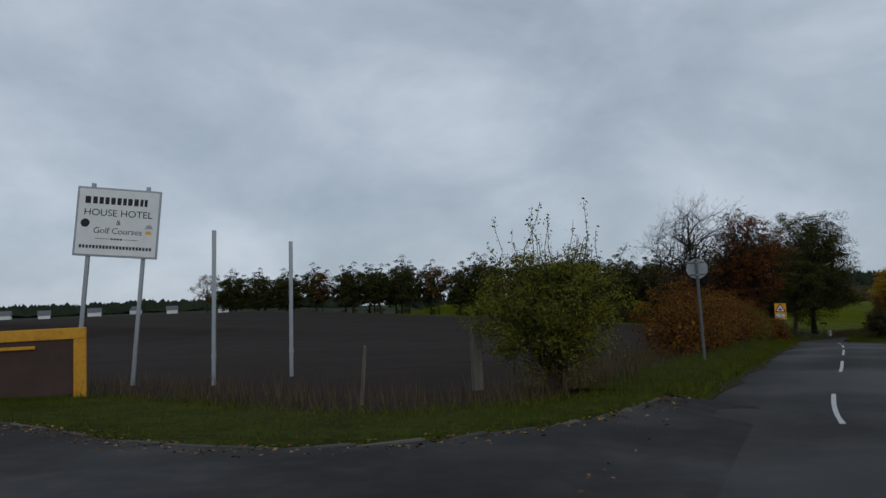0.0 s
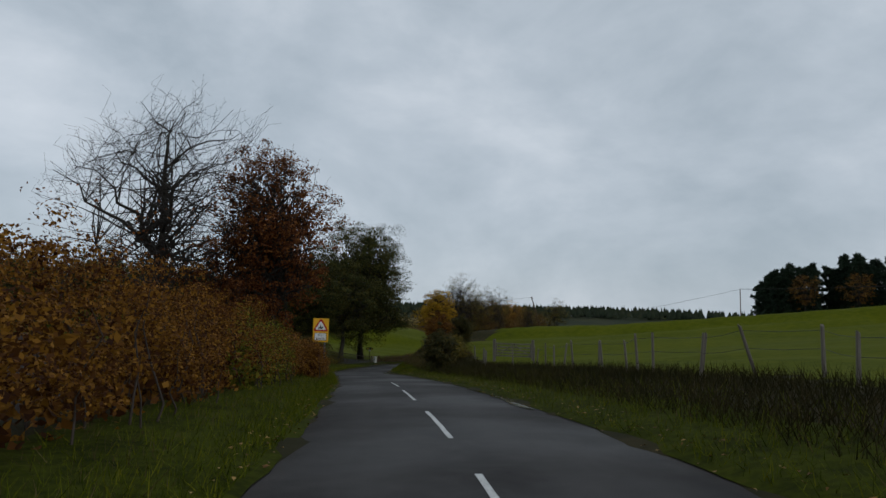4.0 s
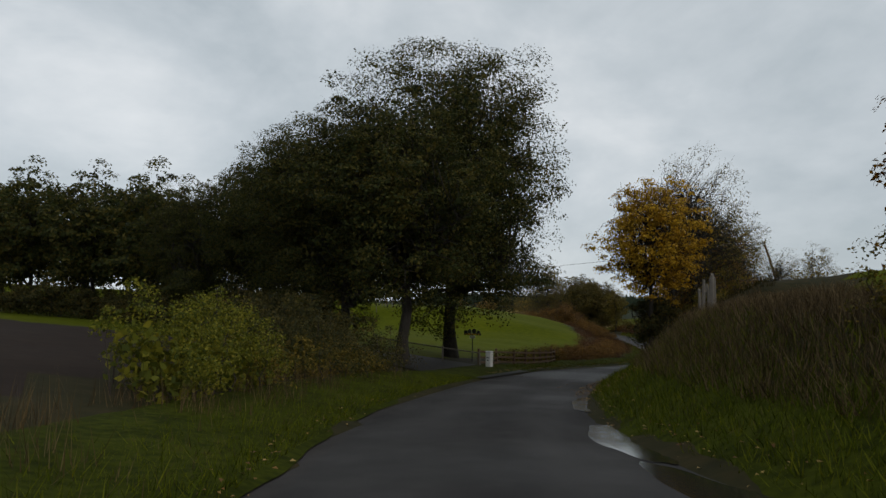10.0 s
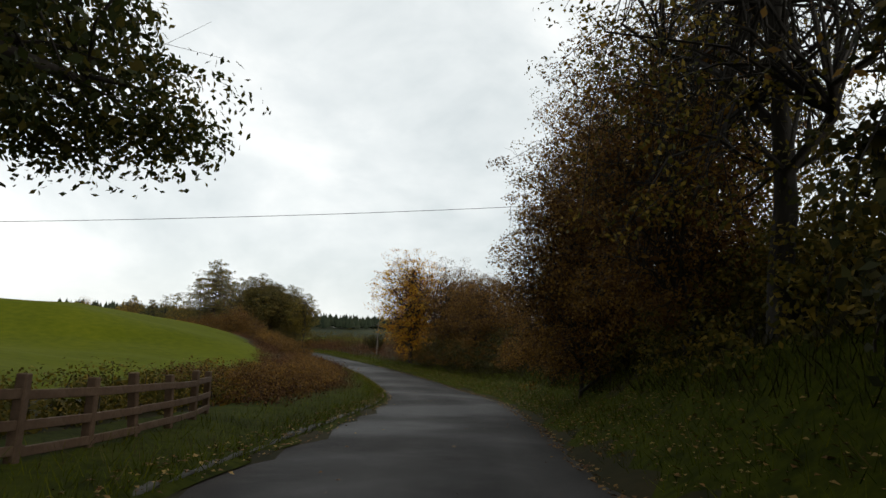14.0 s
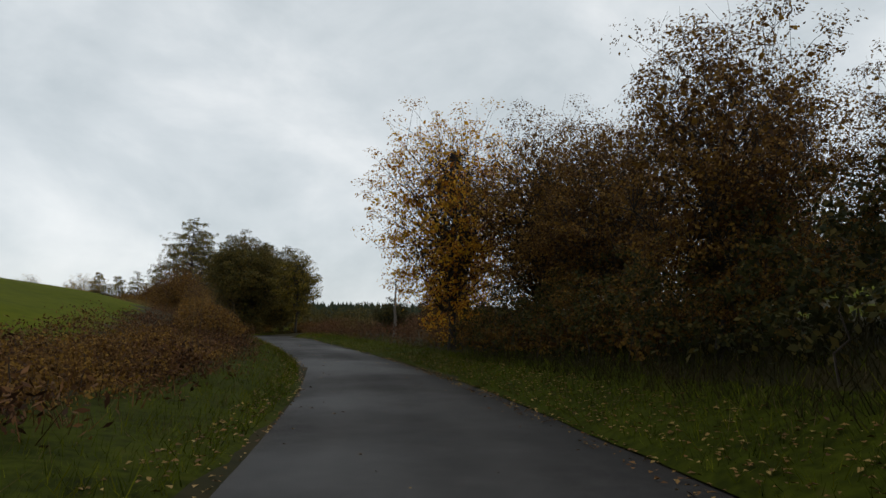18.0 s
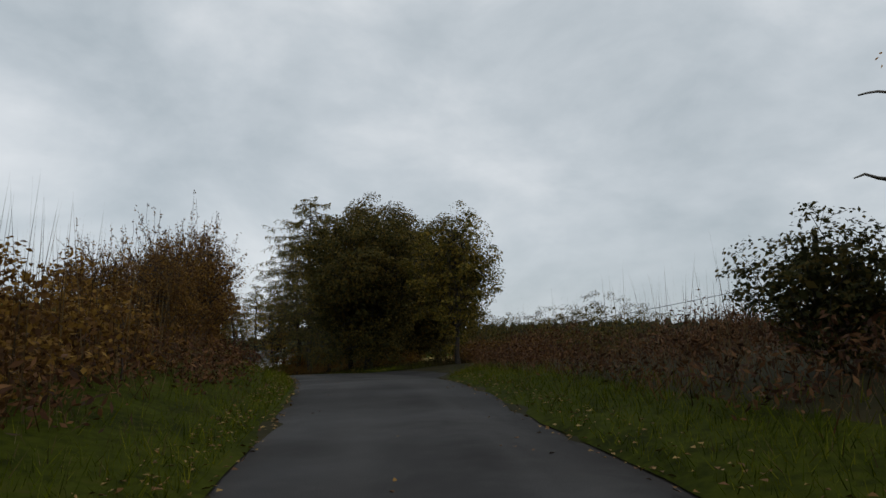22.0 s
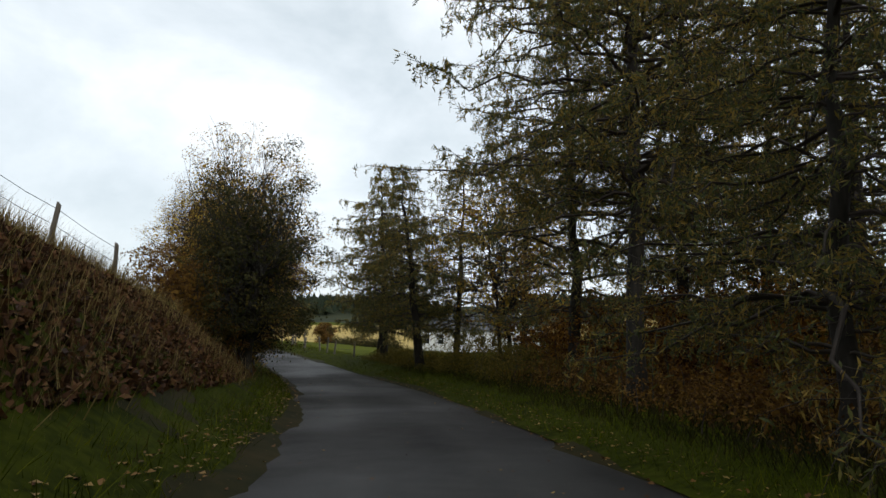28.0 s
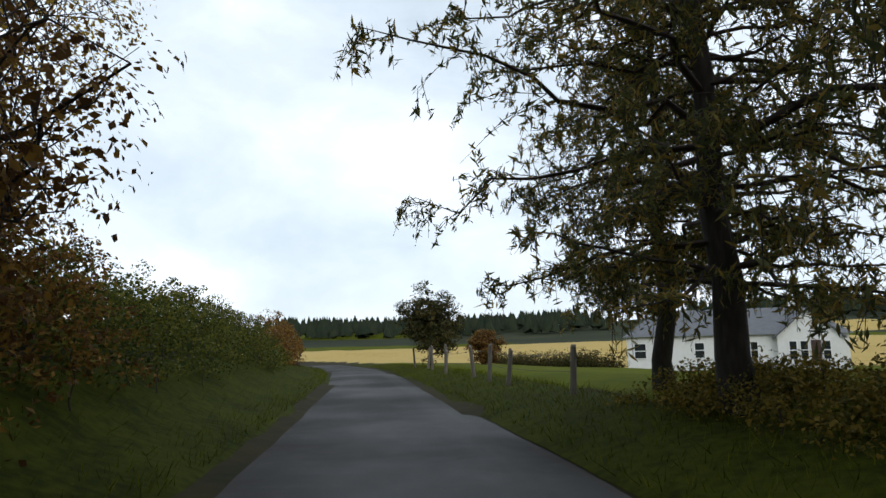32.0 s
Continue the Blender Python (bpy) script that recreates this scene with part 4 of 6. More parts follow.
# ---- grass, weeds and litter ----
def build_grass():
    g = np.random.default_rng(3)
    short = np.concatenate([band(15, 75, -3.4, -1.55, 46000, g), band(75, 107.0, -3.2, -1.55, 18000, g), band(114.5, 262, -3.0, -1.55, 54000, g), band(262, 310, -4.0, -1.6, 16000, g), band(-10, 28, 3.3, 6.6, 24000, g), band(28, 80, 3.3, 4.9, 15000, g), band(80, 262, 3.3, 5.3, 70000, g), band(262, 310, 3.3, 5.5, 16000, g)])
    k = g.integers(0, len(CORNER) - 2, 34000)
    corner = CORNER[k] + np.array((0.25, 0.97)) * g.uniform(0.1, 4.4, (34000, 1)) + g.normal(size=(34000, 2)) * 0.1
    blades("verge_grass", np.concatenate([short, corner]), 0.14, 0.016, BLADES, "short green grass on the verges", g, 0.6, spread=0.75)
    tall = np.concatenate([band(15, 104, -3.6, -1.75, 16000, g, 1.6), band(115, 262, -3.2, -1.75, 20000, g, 1.6), band(-10, 262, 3.6, 6.2, 42000, g, 1.4)])
    blades("grass_tufts", tall, 0.26, 0.016, BLADES, "longer tufts of green grass on the verges", g, 0.45, "grass", 0.6)
    straw = np.concatenate([band(15, 104, -4.0, -1.9, 7000, g, 0.9), band(-10, 262, 3.8, 6.4, 14000, g, 0.9), band(115, 262, -3.4, -1.9, 7000, g, 0.9)])
    blades("straw_tufts", straw, 0.24, 0.012, DRY, "bleached straw among the verge grass", g, 0.5, "grass", 0.6)
    tuft = np.concatenate([band(16, 30, -6.5, -3.6, 2600, g, 0.8), band(84, 103, -5.0, -2.8, 3000, g, 0.6), band(14, 30, 4.5, 7.0, 2500, g, 0.7)])
    k = g.integers(0, len(CORNER) - 6, 3200)
    tuft = np.concatenate([tuft, CORNER[k] + np.array((0.25, 0.97)) * g.uniform(4.0, 6.5, (3200, 1)) + g.normal(size=(3200, 2)) * 0.3])
    blades("tall_dry_grass", tuft, 0.5, 0.014, DRY, "tall bleached grass along the field edge", g, 0.22)
    bank = np.concatenate([band(78, 112, 4.6, 9.0, 30000, g)])
    blades("bank_grass", bank, 0.32, 0.022, DRY, "straw-coloured grass on the steep bank", g, 0.4)
    blades("bank_grass", band(78, 112, 3.5, 6.5, 14000, g), 0.22, 0.022, BLADES, "green grass at the foot of the bank", g, 0.4)
    left_bank = np.concatenate([band(205, 252, -9.0, -4.6, 26000, g), band(225, 250, -6.5, -2.6, 12000, g, 0.5)])
    blades("bank_grass", left_bank, 0.46, 0.018, STRAW, "straw-coloured grass on the high bank", g, 0.35)
    blades("bank_grass", np.concatenate([band(205, 226, -8.0, -2.2, 4500, g), band(226, 252, -7.0, -2.2, 4000, g, 0.7)]), 0.26, 0.022, BLADES, "green grass on the high bank", g, 0.4)
    p = band(222, 256, -5.2, -2.7, 26000, g)
    tagged(new("bank_litter", leaf_mesh("bank_litter", np.c_[p, heights(p) + 0.14 + 0.05 * g.uniform(size=len(p))], 0.10, BRACKEN, g, 1.4, 0.1)), "dead leaves and broken soil on the foot of the high bank", "leaves", kind="stuff")
    heath = np.concatenate([band(178, 216, 5.0, 22.0, 1000, g, 0.35), band(128, 186, -9.0, -3.2, 620, g, 0.4), band(186, 206, -6.5, -2.9, 160, g)])
    tall = np.where(station(heath)[:, 1] > 0, 2.5, 1.0)
    hz = heights(heath) + tall * np.array([0.10 + 0.55 * max(0, 0.5 + noise.noise((x * 0.5, y * 0.5, 2.0))) for x, y in heath]) * g.uniform(0.3, 1.0, len(heath))
    k3 = g.normal(size=(len(heath) * 90, 3)) * (0.36, 0.36, 0.16)
    tagged(new("bracken", leaf_mesh("bracken", np.repeat(np.c_[heath, hz], 90, 0) + k3, 0.06, BRACKEN, g, 1.9, 0.2)), "russet bracken and dead weeds beside the lane", "bracken", kind="stuff")
    blades("bracken", np.concatenate([band(178, 216, 4.8, 18.0, 9000, g, 0.5), band(128, 200, -8.5, -3.0, 9000, g, 0.5)]), 0.55, 0.02, BRACKEN, "brown dead stems among the bracken", g, 0.5, "bracken")
    blades("bracken", np.concatenate([band(178, 216, 5.0, 16.0, 3500, g, 0.6), band(130, 200, -7.5, -3.0, 3500, g, 0.7)]), 0.85, 0.010, DRY, "bleached seed stalks among the bracken", g, 0.2, "bracken")
    blades("reeds", np.concatenate([band(192, 216, 6.5, 15.0, 420, g), band(178, 202, -6.0, -3.6, 420, g)]), 2.1, 0.022, DRY, "tall dead willowherb stalks", g, 0.07, "reeds", 0.35)
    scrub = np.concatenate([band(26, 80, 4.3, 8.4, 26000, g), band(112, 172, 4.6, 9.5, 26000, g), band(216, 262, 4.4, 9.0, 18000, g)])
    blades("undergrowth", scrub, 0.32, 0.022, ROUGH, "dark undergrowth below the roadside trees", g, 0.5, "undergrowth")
    # fallen leaves
    p = np.concatenate([band(100, 178, EDGE_R - 0.6, EDGE_R + 1.4, 7000, g), band(8, 100, EDGE_R - 0.2, EDGE_R + 0.6, 700, g), band(110, 262, EDGE_L - 0.6, EDGE_L + 0.25, 4200, g), band(180, 262, EDGE_R - 0.35, EDGE_R + 0.7, 1800, g), band(100, 260, EDGE_L, EDGE_R, 500, g), band(0, 100, EDGE_L - 0.4, EDGE_L + 0.2, 500, g)])
    k = g.integers(0, len(CORNER), 1300)
    p = np.concatenate([p, CORNER[k] + g.normal(size=(1300, 2)) * 0.22 + (0, -0.1)])
    sd = station(p)
    z = np.where((sd[:, 1] > EDGE_L) & (sd[:, 1] < EDGE_R), sd[:, 2] + 0.03, heights(p) + 0.09)
    at = np.c_[p, z]
    t = g.normal(size=(len(at), 3)) * (1, 1, 0.12)
    t /= np.linalg.norm(t, axis=1)[:, None]
    b = np.cross((0, 0, 1), t) + g.normal(size=(len(at), 3)) * (0, 0, 0.2)
    k = g.uniform(0.018, 0.05, (len(at), 1))
    v = np.stack([at - t * k, at + b * k * 0.7 + (0, 0, 0.012), at + t * k, at - b * k * 0.7 + (0, 0, 0.012)], 1).reshape(-1, 3)
    tagged(new("fallen_leaves", mesh_of("fallen_leaves", v, np.arange(4 * len(at)).reshape(-1, 4), [LITTER])), "yellow and brown fallen leaves along the lane's edges", "leaves", kind="stuff")


build_grass()


# ---- first stretch: junction, ploughed field, hedge ----
BUSH = broadleaf("shrub", 3.0, 1.65, L_LIME, "yellow-green shrub with tall whippy shoots by the junction", "shrub", 11, 0.04, 130, 130, 0.052, 0.07, 8, stems=5, tall=1.0, clump_r=0.19)
whips(BUSH, 1.6, 2.3, 4.0, 26, L_LIME, 0.055, 5)
place(BUSH, 3.7, 17.0, scale=1.1)
place(broadleaf("tree", 10.4, 4.6, L_COPPER, "tall roadside tree with mostly bare branches", "tree", 12, 0.22, 230, 10, 0.11, 0.22, 14, bare=0.8, clump_r=0.12), *on(51.5, -7.8))
place(broadleaf("tree", 9.4, 2.4, L_COPPER, "copper-brown autumn tree rising from the hedge", "tree", 13, 0.2, 360, 52, 0.085, 0.24, 9, clump_r=0.11), *on(53.2, -4.1))
place(broadleaf("shrub", 5.6, 2.2, L_COPPER, "tall copper-brown shrub below the autumn tree", "shrub", 14, 0.0, 200, 70, 0.075, 0.1, 8, stems=4, clump_r=0.13), *on(52.8, -5.9))
hedge("hedge", 25.5, 40, -6.0, -3.1, 2.5, L_HEDGE, "overgrown russet roadside hedge", 21, 2600, 0.055)
hedge("hedge", 40, 56, -6.2, -3.0, 2.6, L_HEDGE, "overgrown russet roadside hedge", 22, 2600, 0.055)
hedge("hedge", 54, 66, -5.6, -2.9, 1.9, L_HEDGE, "lower russet hedge beside the warning sign", 23, 2600, 0.055)
hedge("hedge", 58.0, 66.5, -3.43, -2.13, 1.75, L_HEDGE, "russet hedge hiding the posts of the warning sign", 20, 2600, 0.055)
hedge("hedge", 44, 54, -4.4, -2.9, 2.2, L_LIME, "yellow-green hawthorn in the hedge", 24, 500, 0.05)
hedge("hedge", 66, 81, -6.0, -3.2, 2.3, L_HEDGE, "thick russet roadside hedge past the warning sign", 25, 2200, 0.058)
hedge("shrub", 90.5, 95.5, -5.8, -3.7, 1.9, L_LIME, "rounded olive and yellow shrub on the verge", 26, 2400, 0.06, category="shrub")
hedge("shrub", 95, 104, -6.8, -3.6, 0.9, L_OLIVE, "low brambles under the row of sycamores", 27, 700, category="bramble")

hedge("shrub", 77, 91, 6.4, 8.6, 1.5, L_OLIVE, "olive and orange gorse along the top of the bank", 28, 1500, 0.06, "shrub")


def field_track():
    v, ss, dd = [], np.arange(107.6, 114.2, 0.8), (-1.3, -2.2, -3.2, -4.4, -5.8, -7.5, -10.0, -13.0)
    for q in ss:
        for e in dd:
            x, y = on(q + 0.55 * max(0.0, -e - 2) * 0.4, e + 0.1 * noise.noise((q, e, 3.0)))
            v.append((x, y, ground(x, y) + (0.05 if e < -1.6 else 0.02)))
    n = len(dd)
    i = (np.arange(len(ss) - 1)[:, None] * n + np.arange(n - 1)).ravel()
    me = mesh_of("field_track", v, np.stack([i, i + n, i + n + 1, i + 1], 1), [TRACK], None, True)
    tagged(new("field_track", me), "dark muddy mouth of the field track", "track", kind="structure")


field_track()

hedge("shrub", 97.5, 107.0, -8.6, -3.3, 1.9, L_DARK, "dark brambles under the sycamores", 29, 1500, 0.06, "bramble")

# ---- sycamores at the track and the belt of trees behind the field ----
SYC = [broadleaf("sycamore", 15.5 + 2.2 * (k == 0), 5.6 + 0.5 * (k == 0), L_SYC, "tall dark green sycamore beside the field track", "tree", 31 + k, (0.09, 0.19, 0.21)[k], 250 + 120 * (k == 0), 150 + 40 * (k == 0), (0.12, 0.15, 0.15)[k], 0.36, 9, clump_r=0.125, lean=((-0.8, -1.1), (0, 0), (0, 0))[k], bough=((5.0, 0.9, 4.9, 2.1, 42), None, None)[k]) for k in range(3)]
place(SYC[0], 61.0, 104.4, 0, scale=1.1)
place(SYC[1], 54.6, 98.2, 40, scale=0.84)
place(SYC[2], 53.2, 102.4, 100, scale=0.82)
for k, (x, y) in enumerate([(53.6, 106.8), (53.2, 111.5), (52.0, 117.0), (50.0, 123.5)]):
    again(SYC[k % 3], x, y, 70 * k + 20, 0.8 - 0.03 * k)
FAR_TREE = broadleaf("tree", 15, 5.0, L_SYC, "dark tree in the belt behind the ploughed field", "tree", 41, 0.1, 100, 60, 0.34, 0.26, 6, clump_r=0.16)
FAR_THIN = broadleaf("tree", 13.5, 4.2, L_RUST, "thin brown tree in the belt behind the field", "tree", 42, 0.25, 80, 22, 0.3, 0.2, 7, clump_r=0.16)
belt = [(47, 131), (43, 138), (38, 146), (32, 153), (25, 160), (18, 166), (11, 172), (4, 178), (-4, 183), (-12, 187), (-20, 191), (-29, 194), (-38, 197), (-47, 200), (-56, 202), (-65, 204)]
for k, (x, y) in enumerate(belt):
    (place if k == 0 else again)(FAR_TREE, x, y, 47 * k, scale=0.88) if k % 4 != 3 else (place(FAR_THIN, x, y) if k == 3 else again(FAR_THIN, x, y, 31 * k, 1.0))
for k in range(len(belt) - 1):
    a, b = belt[k], belt[k + 1]
    again(FAR_TREE, (a[0] + b[0]) / 2 + 2, (a[1] + b[1]) / 2 + 2, 61 * k + 10, 0.86 + 0.05 * (k % 3))
for k, (x, y) in enumerate([(50, 135), (35, 158), (14, 178), (-16, 197), (-42, 206), (56, 122), (-8, 195), (28, 168)]):
    again(FAR_TREE, x, y, 83 * k, 0.9 + 0.05 * (k % 3))

UNDER = broadleaf("shrub", 2.7, 2.4, L_DARK, "dark undergrowth at the foot of the belt of trees", "shrub", 43, 0.0, 60, 60, 0.16, 0.07, 6, stems=4, clump_r=0.22)
place(UNDER, 50.4, 99.5)
for k, (x, y) in enumerate([(49.6, 103.5), (50.2, 108.0), (50.0, 112.5), (49.2, 117.0), (48.0, 121.5), (46.8, 126.0), (45.2, 130.0), (43.0, 133.5), (40.2, 137.0), (37.4, 141.0), (34.2, 144.6), (30.8, 148.2), (27.0, 152.0), (22.8, 155.6)]):
    again(UNDER, x, y, 47 * k, 0.9 + 0.1 * (k % 3))

# ---- right of the lane: thorn shrubs, yellow tree, wooded bank ----
place(broadleaf("shrub", 3.2, 1.25, L_DARK, "ivy-covered dark thorn shrub with bare shoots", "shrub", 51, 0.0, 90, 110, 0.085, 0.08, 8, stems=4, clump_r=0.2), 41.3, 60.2)
place(broadleaf("shrub", 4.0, 1.3, L_HEDGE, "rusty orange shrub on the bank", "shrub", 52, 0.02, 110, 100, 0.08, 0.08, 8, stems=4, clump_r=0.2), 50.9, 73.1)
place(broadleaf("shrub", 3.1, 1.15, L_DARK, "domed dark shrub on the bank", "shrub", 53, 0.0, 90, 100, 0.08, 0.07, 6, stems=4, clump_r=0.2), 54.0, 73.6)
place(broadleaf("yellow_tree", 8.6, 2.5, L_YELLOW, "slender tree with golden yellow leaves on the bank", "tree", 54, 0.34, 400, 44, 0.105, 0.15, 9, inner=0.0, hang=0.8, clump_r=0.105, tall=1.0), 64.7, 91.9)
place(broadleaf("tree", 8.5, 2.2, L_RUST, "leafless thin tree behind the golden one", "tree", 55, 0.2, 120, 6, 0.1, 0.12, 9, bare=0.9), 66.9, 92.6)
place(broadleaf("shrub", 3.4, 1.2, L_DARK, "dark ivy thicket at the foot of the golden tree", "shrub", 50, 0.0, 80, 90, 0.09, 0.08, 6, stems=3, clump_r=0.2), 65.2, 92.2)
WOOD_A = broadleaf("tree", 10.0, 3.7, L_OLIVE, "olive-brown tree on the wooded bank", "tree", 56, 0.10, 260, 30, 0.085, 0.2, 9, inner=0.4, clump_r=0.11)
WOOD_B = broadleaf("tree", 9.0, 3.4, L_RUST, "rusty brown tree on the wooded bank", "tree", 57, 0.04, 300, 62, 0.085, 0.15, 9, stems=2, clump_r=0.125)
place(WOOD_A, *on(121.0, 5.7))
again(WOOD_A, *on(125.5, 6.2), 130, 0.85)
again(WOOD_A, *on(133.5, 5.8), 250, 0.92)
again(WOOD_A, *on(142.5, 9.6), 20, 0.62)
place(WOOD_B, *on(124.5, 5.3), scale=0.8)
again(WOOD_B, *on(129.5, 5.3), 90, 0.86)
again(WOOD_B, *on(137.5, 5.9), 200, 0.78)
for k, (q, e, c) in enumerate([(130.5, 4.3, 0.74), (138.0, 5.0, 0.55), (146.0, 6.0, 0.26)]):
    again(WOOD_B, *on(q, e), 50 + 110 * k, c)
place(broadleaf("tree", 8.0, 2.6, L_OLIVE, "half-bare tree on the bank beside the leaning pole", "tree", 58, 0.28, 130, 34, 0.085, 0.12, 9, hang=0.8, clump_r=0.15), *on(150.5, 13.5))
for k, (s, d, c) in enumerate([(155, 8.0, 0.45), (165.5, 7.4, 0.76), (148, 8.0, 0.34), (168.5, 9.5, 0.8), (163, 10.5, 0.7)]):
    again(WOOD_B, *on(s, d), 67 * k + 15, c, label="rusty brown shrub at the lane's edge")
again(WOOD_B, 102.0, 116.2, 140, 0.71, label="dark brown tree beside the lane")
place(broadleaf("tree", 9.2, 3.2, L_RUST, "dark ivy-clad tree at the roadside", "tree", 59, 0.03, 300, 62, 0.085, 0.2, 8, clump_r=0.15), *on(171.0, 7.8))
place(broadleaf("cherry_tree", 11.0, 4.0, L_CHERRY, "cherry tree in orange and yellow autumn leaf", "tree", 60, 0.06, 420, 40, 0.105, 0.17, 10, hang=0.7, clump_r=0.10), *on(176.0, 5.7))
place(broadleaf("tree", 7.8, 2.6, L_CHERRY, "thin orange-leaved sapling beside bracken", "tree", 61, 0.12, 90, 35, 0.11, 0.08, 8, clump_r=0.2, stems=2), *on(190.0, 10.8))
place(broadleaf("shrub", 3.4, 1.8, L_RUST, "brown thicket below the sapling", "shrub", 62, 0.0, 90, 80, 0.09, 0.06, 7, stems=4, clump_r=0.22), *on(187.8, 9.6))
place(broadleaf("shrub", 2.4, 1.2, L_DARK, "dark gorse bush beside the dead snag", "shrub", 63, 0.0, 60, 80, 0.08, 0.05, 6, stems=3, clump_r=0.22), *on(191.5, 7.6))
place(broadleaf("dead_tree", 4.4, 0.8, L_RUST, "dead pale snag with forked bare limbs", "tree", 64, 0.35, 9, 0, 0.1, 0.13, 4, bare=2.0, bark=WOOD), *on(189.0, 6.9))

hedge("shrub", 116, 132, 4.8, 7.6, 1.6, L_OLIVE, "olive thicket along the foot of the wooded bank", 65, 900, 0.09, "thicket")
hedge("shrub", 132, 152, 5.2, 8.6, 2.2, L_RUST, "brown thicket along the foot of the wooded bank", 66, 900, 0.09, "thicket")
hedge("shrub", 152, 175, 5.2, 9.0, 2.7, L_DARK, "dark thicket along the lane below the trees", 67, 1000, 0.09, "thicket")
hedge("shrub", 160, 180, 5.4, 8.0, 1.8, L_RUST, "rusty brambles before the dark thicket", 68, 500, 0.08, "thicket")

# ---- left of the lane, middle stretch ----
hedge("shrub", 120, 130, -6.4, -4.2, 0.8, L_OLIVE, "brambles behind the rail fence", 71, 500, 0.06, category="bramble")
hedge("shrub", 128, 146, -7.0, -3.6, 0.9, L_RUST, "brown brambles and weeds beside the lane", 72, 1100, 0.06, "bramble")
hedge("shrub", 146, 170, -7.0, -3.6, 0.75, L_RUST, "brown brambles and weeds beside the lane", 73, 1000, 0.06, "bramble")
hedge("hedge", 178, 197, -6.6, -3.4, 1.6, L_RUST, "russet scrub rising on the bank", 74, 900)
SHRUB_L = broadleaf("shrub", 3.9, 1.9, L_RUST, "tall thin-topped thorn shrub on the bank", "shrub", 75, 0.0, 130, 75, 0.07, 0.08, 9, stems=5, clump_r=0.18)
whips(SHRUB_L, 1.6, 3.0, 5.2, 40, L_RUST, 0.07, 6)
place(SHRUB_L, *on(201.0, -5.0), scale=0.66)
again(SHRUB_L, *on(206.0, -5.2), 120, 0.92)
again(SHRUB_L, *on(210.0, -5.2), 210, 1.02)
again(SHRUB_L, *on(197.5, -5.4), 300, 0.5)
for k, (q, e) in enumerate([(215.2, -5.3), (217.6, -5.0), (220.5, -5.4), (223.5, -5.2), (226.5, -5.8)]):
    again(SHRUB_L, *on(q, e), 75 * k + 40, 0.82 - 0.08 * k)
hedge("hedge", 208, 230, -7.2, -4.2, 1.3, L_RUST, "russet scrub on the high bank", 76, 800)

# ---- the dark clump at the bend ----
place(broadleaf("lime_tree", 8.4, 2.6, L_OLIVE, "half-bare olive and yellow tree at the bend", "tree", 81, 0.14, 150, 50, 0.13, 0.13, 9, clump_r=0.15), 136.0, 166.4)
DENSE = broadleaf("tree", 9.6, 3.8, L_CLUMP, "dense dark green tree in the clump at the bend", "tree", 82, 0.03, 260, 130, 0.13, 0.24, 8, clump_r=0.15)
place(DENSE, 135.2, 174.0, scale=1.06)
again(DENSE, 139.8, 179.5, 120, 1.25)
again(DENSE, 142.6, 176.6, 300, 1.05)
GOLD_LARCH = conifer("larch", 12.5, 4.4, L_LARCH, "dark larch with drooping branches in the clump at the bend", 83, 0.12, 22, 7, 0.085, 0.19, 0.3, 18, gaps=0.05)
place(GOLD_LARCH, 138.6, 181.6)
again(GOLD_LARCH, 140.2, 188.0, 140, 0.85)

hedge("shrub", 207, 226, 9.0, 14.5, 2.4, L_CLUMP, "dark undergrowth behind the passing place", 85, 1500, 0.065, "thicket")
hedge("shrub", 210, 220, 8.2, 11.0, 1.1, L_RUST, "rusty bracken and brambles at the passing place", 84, 800, category="bramble")

# ---- last stretch: larches, banks, house ----
LARCH = [conifer("larch", (16.5, 13.5, 13.5)[k], (7.4, 5.8, 6.0)[k], L_LARCH, "tall larch with drooping branches turning gold", 91 + k, (0.26, 0.14, 0.16)[k], (27, 20, 20)[k], 7, 0.085, 0.23, 0.3, (26, 20, 22)[k], lean=0.5 * k - 0.4, pruned=((20.0, 6.6), (0.0, 9.0), (0.0, 9.0))[k]) for k in range(3)]
LEANING = conifer("larch", 9.6, 5.0, L_LARCH, "leaning larch with a bare lower trunk beside the lane", 97, 0.2, 18, 7, 0.09, 0.24, 0.28, 21, lean=-1.5, taper=0.8, gaps=0.12, pruned=(5.0, 2.3))
ROADSIDE = conifer("larch", 10.4, 6.2, L_LARCH, "larch with long drooping boughs reaching over the lane", 98, 0.16, 20, 7, 0.09, 0.24, 0.26, 26, lean=-0.7, taper=0.75, gaps=0.08, pruned=(3.2, 3.2))
place(LARCH[0], 142.2, 195.0, 30)
place(LARCH[1], 147.4, 193.6, 80)
again(LARCH[0], 145.6, 197.8, 200, 0.9)
place(LARCH[2], 144.4, 201.4, 160)
place(LEANING, 142.4, 212.3)
again(LARCH[1], 144.2, 212.3, 15, 0.76)
place(ROADSIDE, 142.4, 219.2, -8)
again(LEANING, 143.0, 223.0, 60, 0.85)
for x, y, turn, c in [(149.5, 198.5, 10, 1.0), (148.5, 187.0, 200, 0.95), (149.8, 216.6, 220, 0.8)]:
    again(LARCH[1 + int(x) % 2], x, y, turn, c)
place(broadleaf("oak", 9.0, 3.4, L_OAK, "spreading oak with thin golden leaves", "tree", 95, 0.16, 150, 32, 0.11, 0.16, 9, clump_r=0.13, stems=3), 144.8, 207.4)
hedge("shrub", 250, 259, 4.8, 7.4, 1.25, L_OLIVE, "olive brambles along the verge under the larches", 96, 1900, 0.055, "bramble")
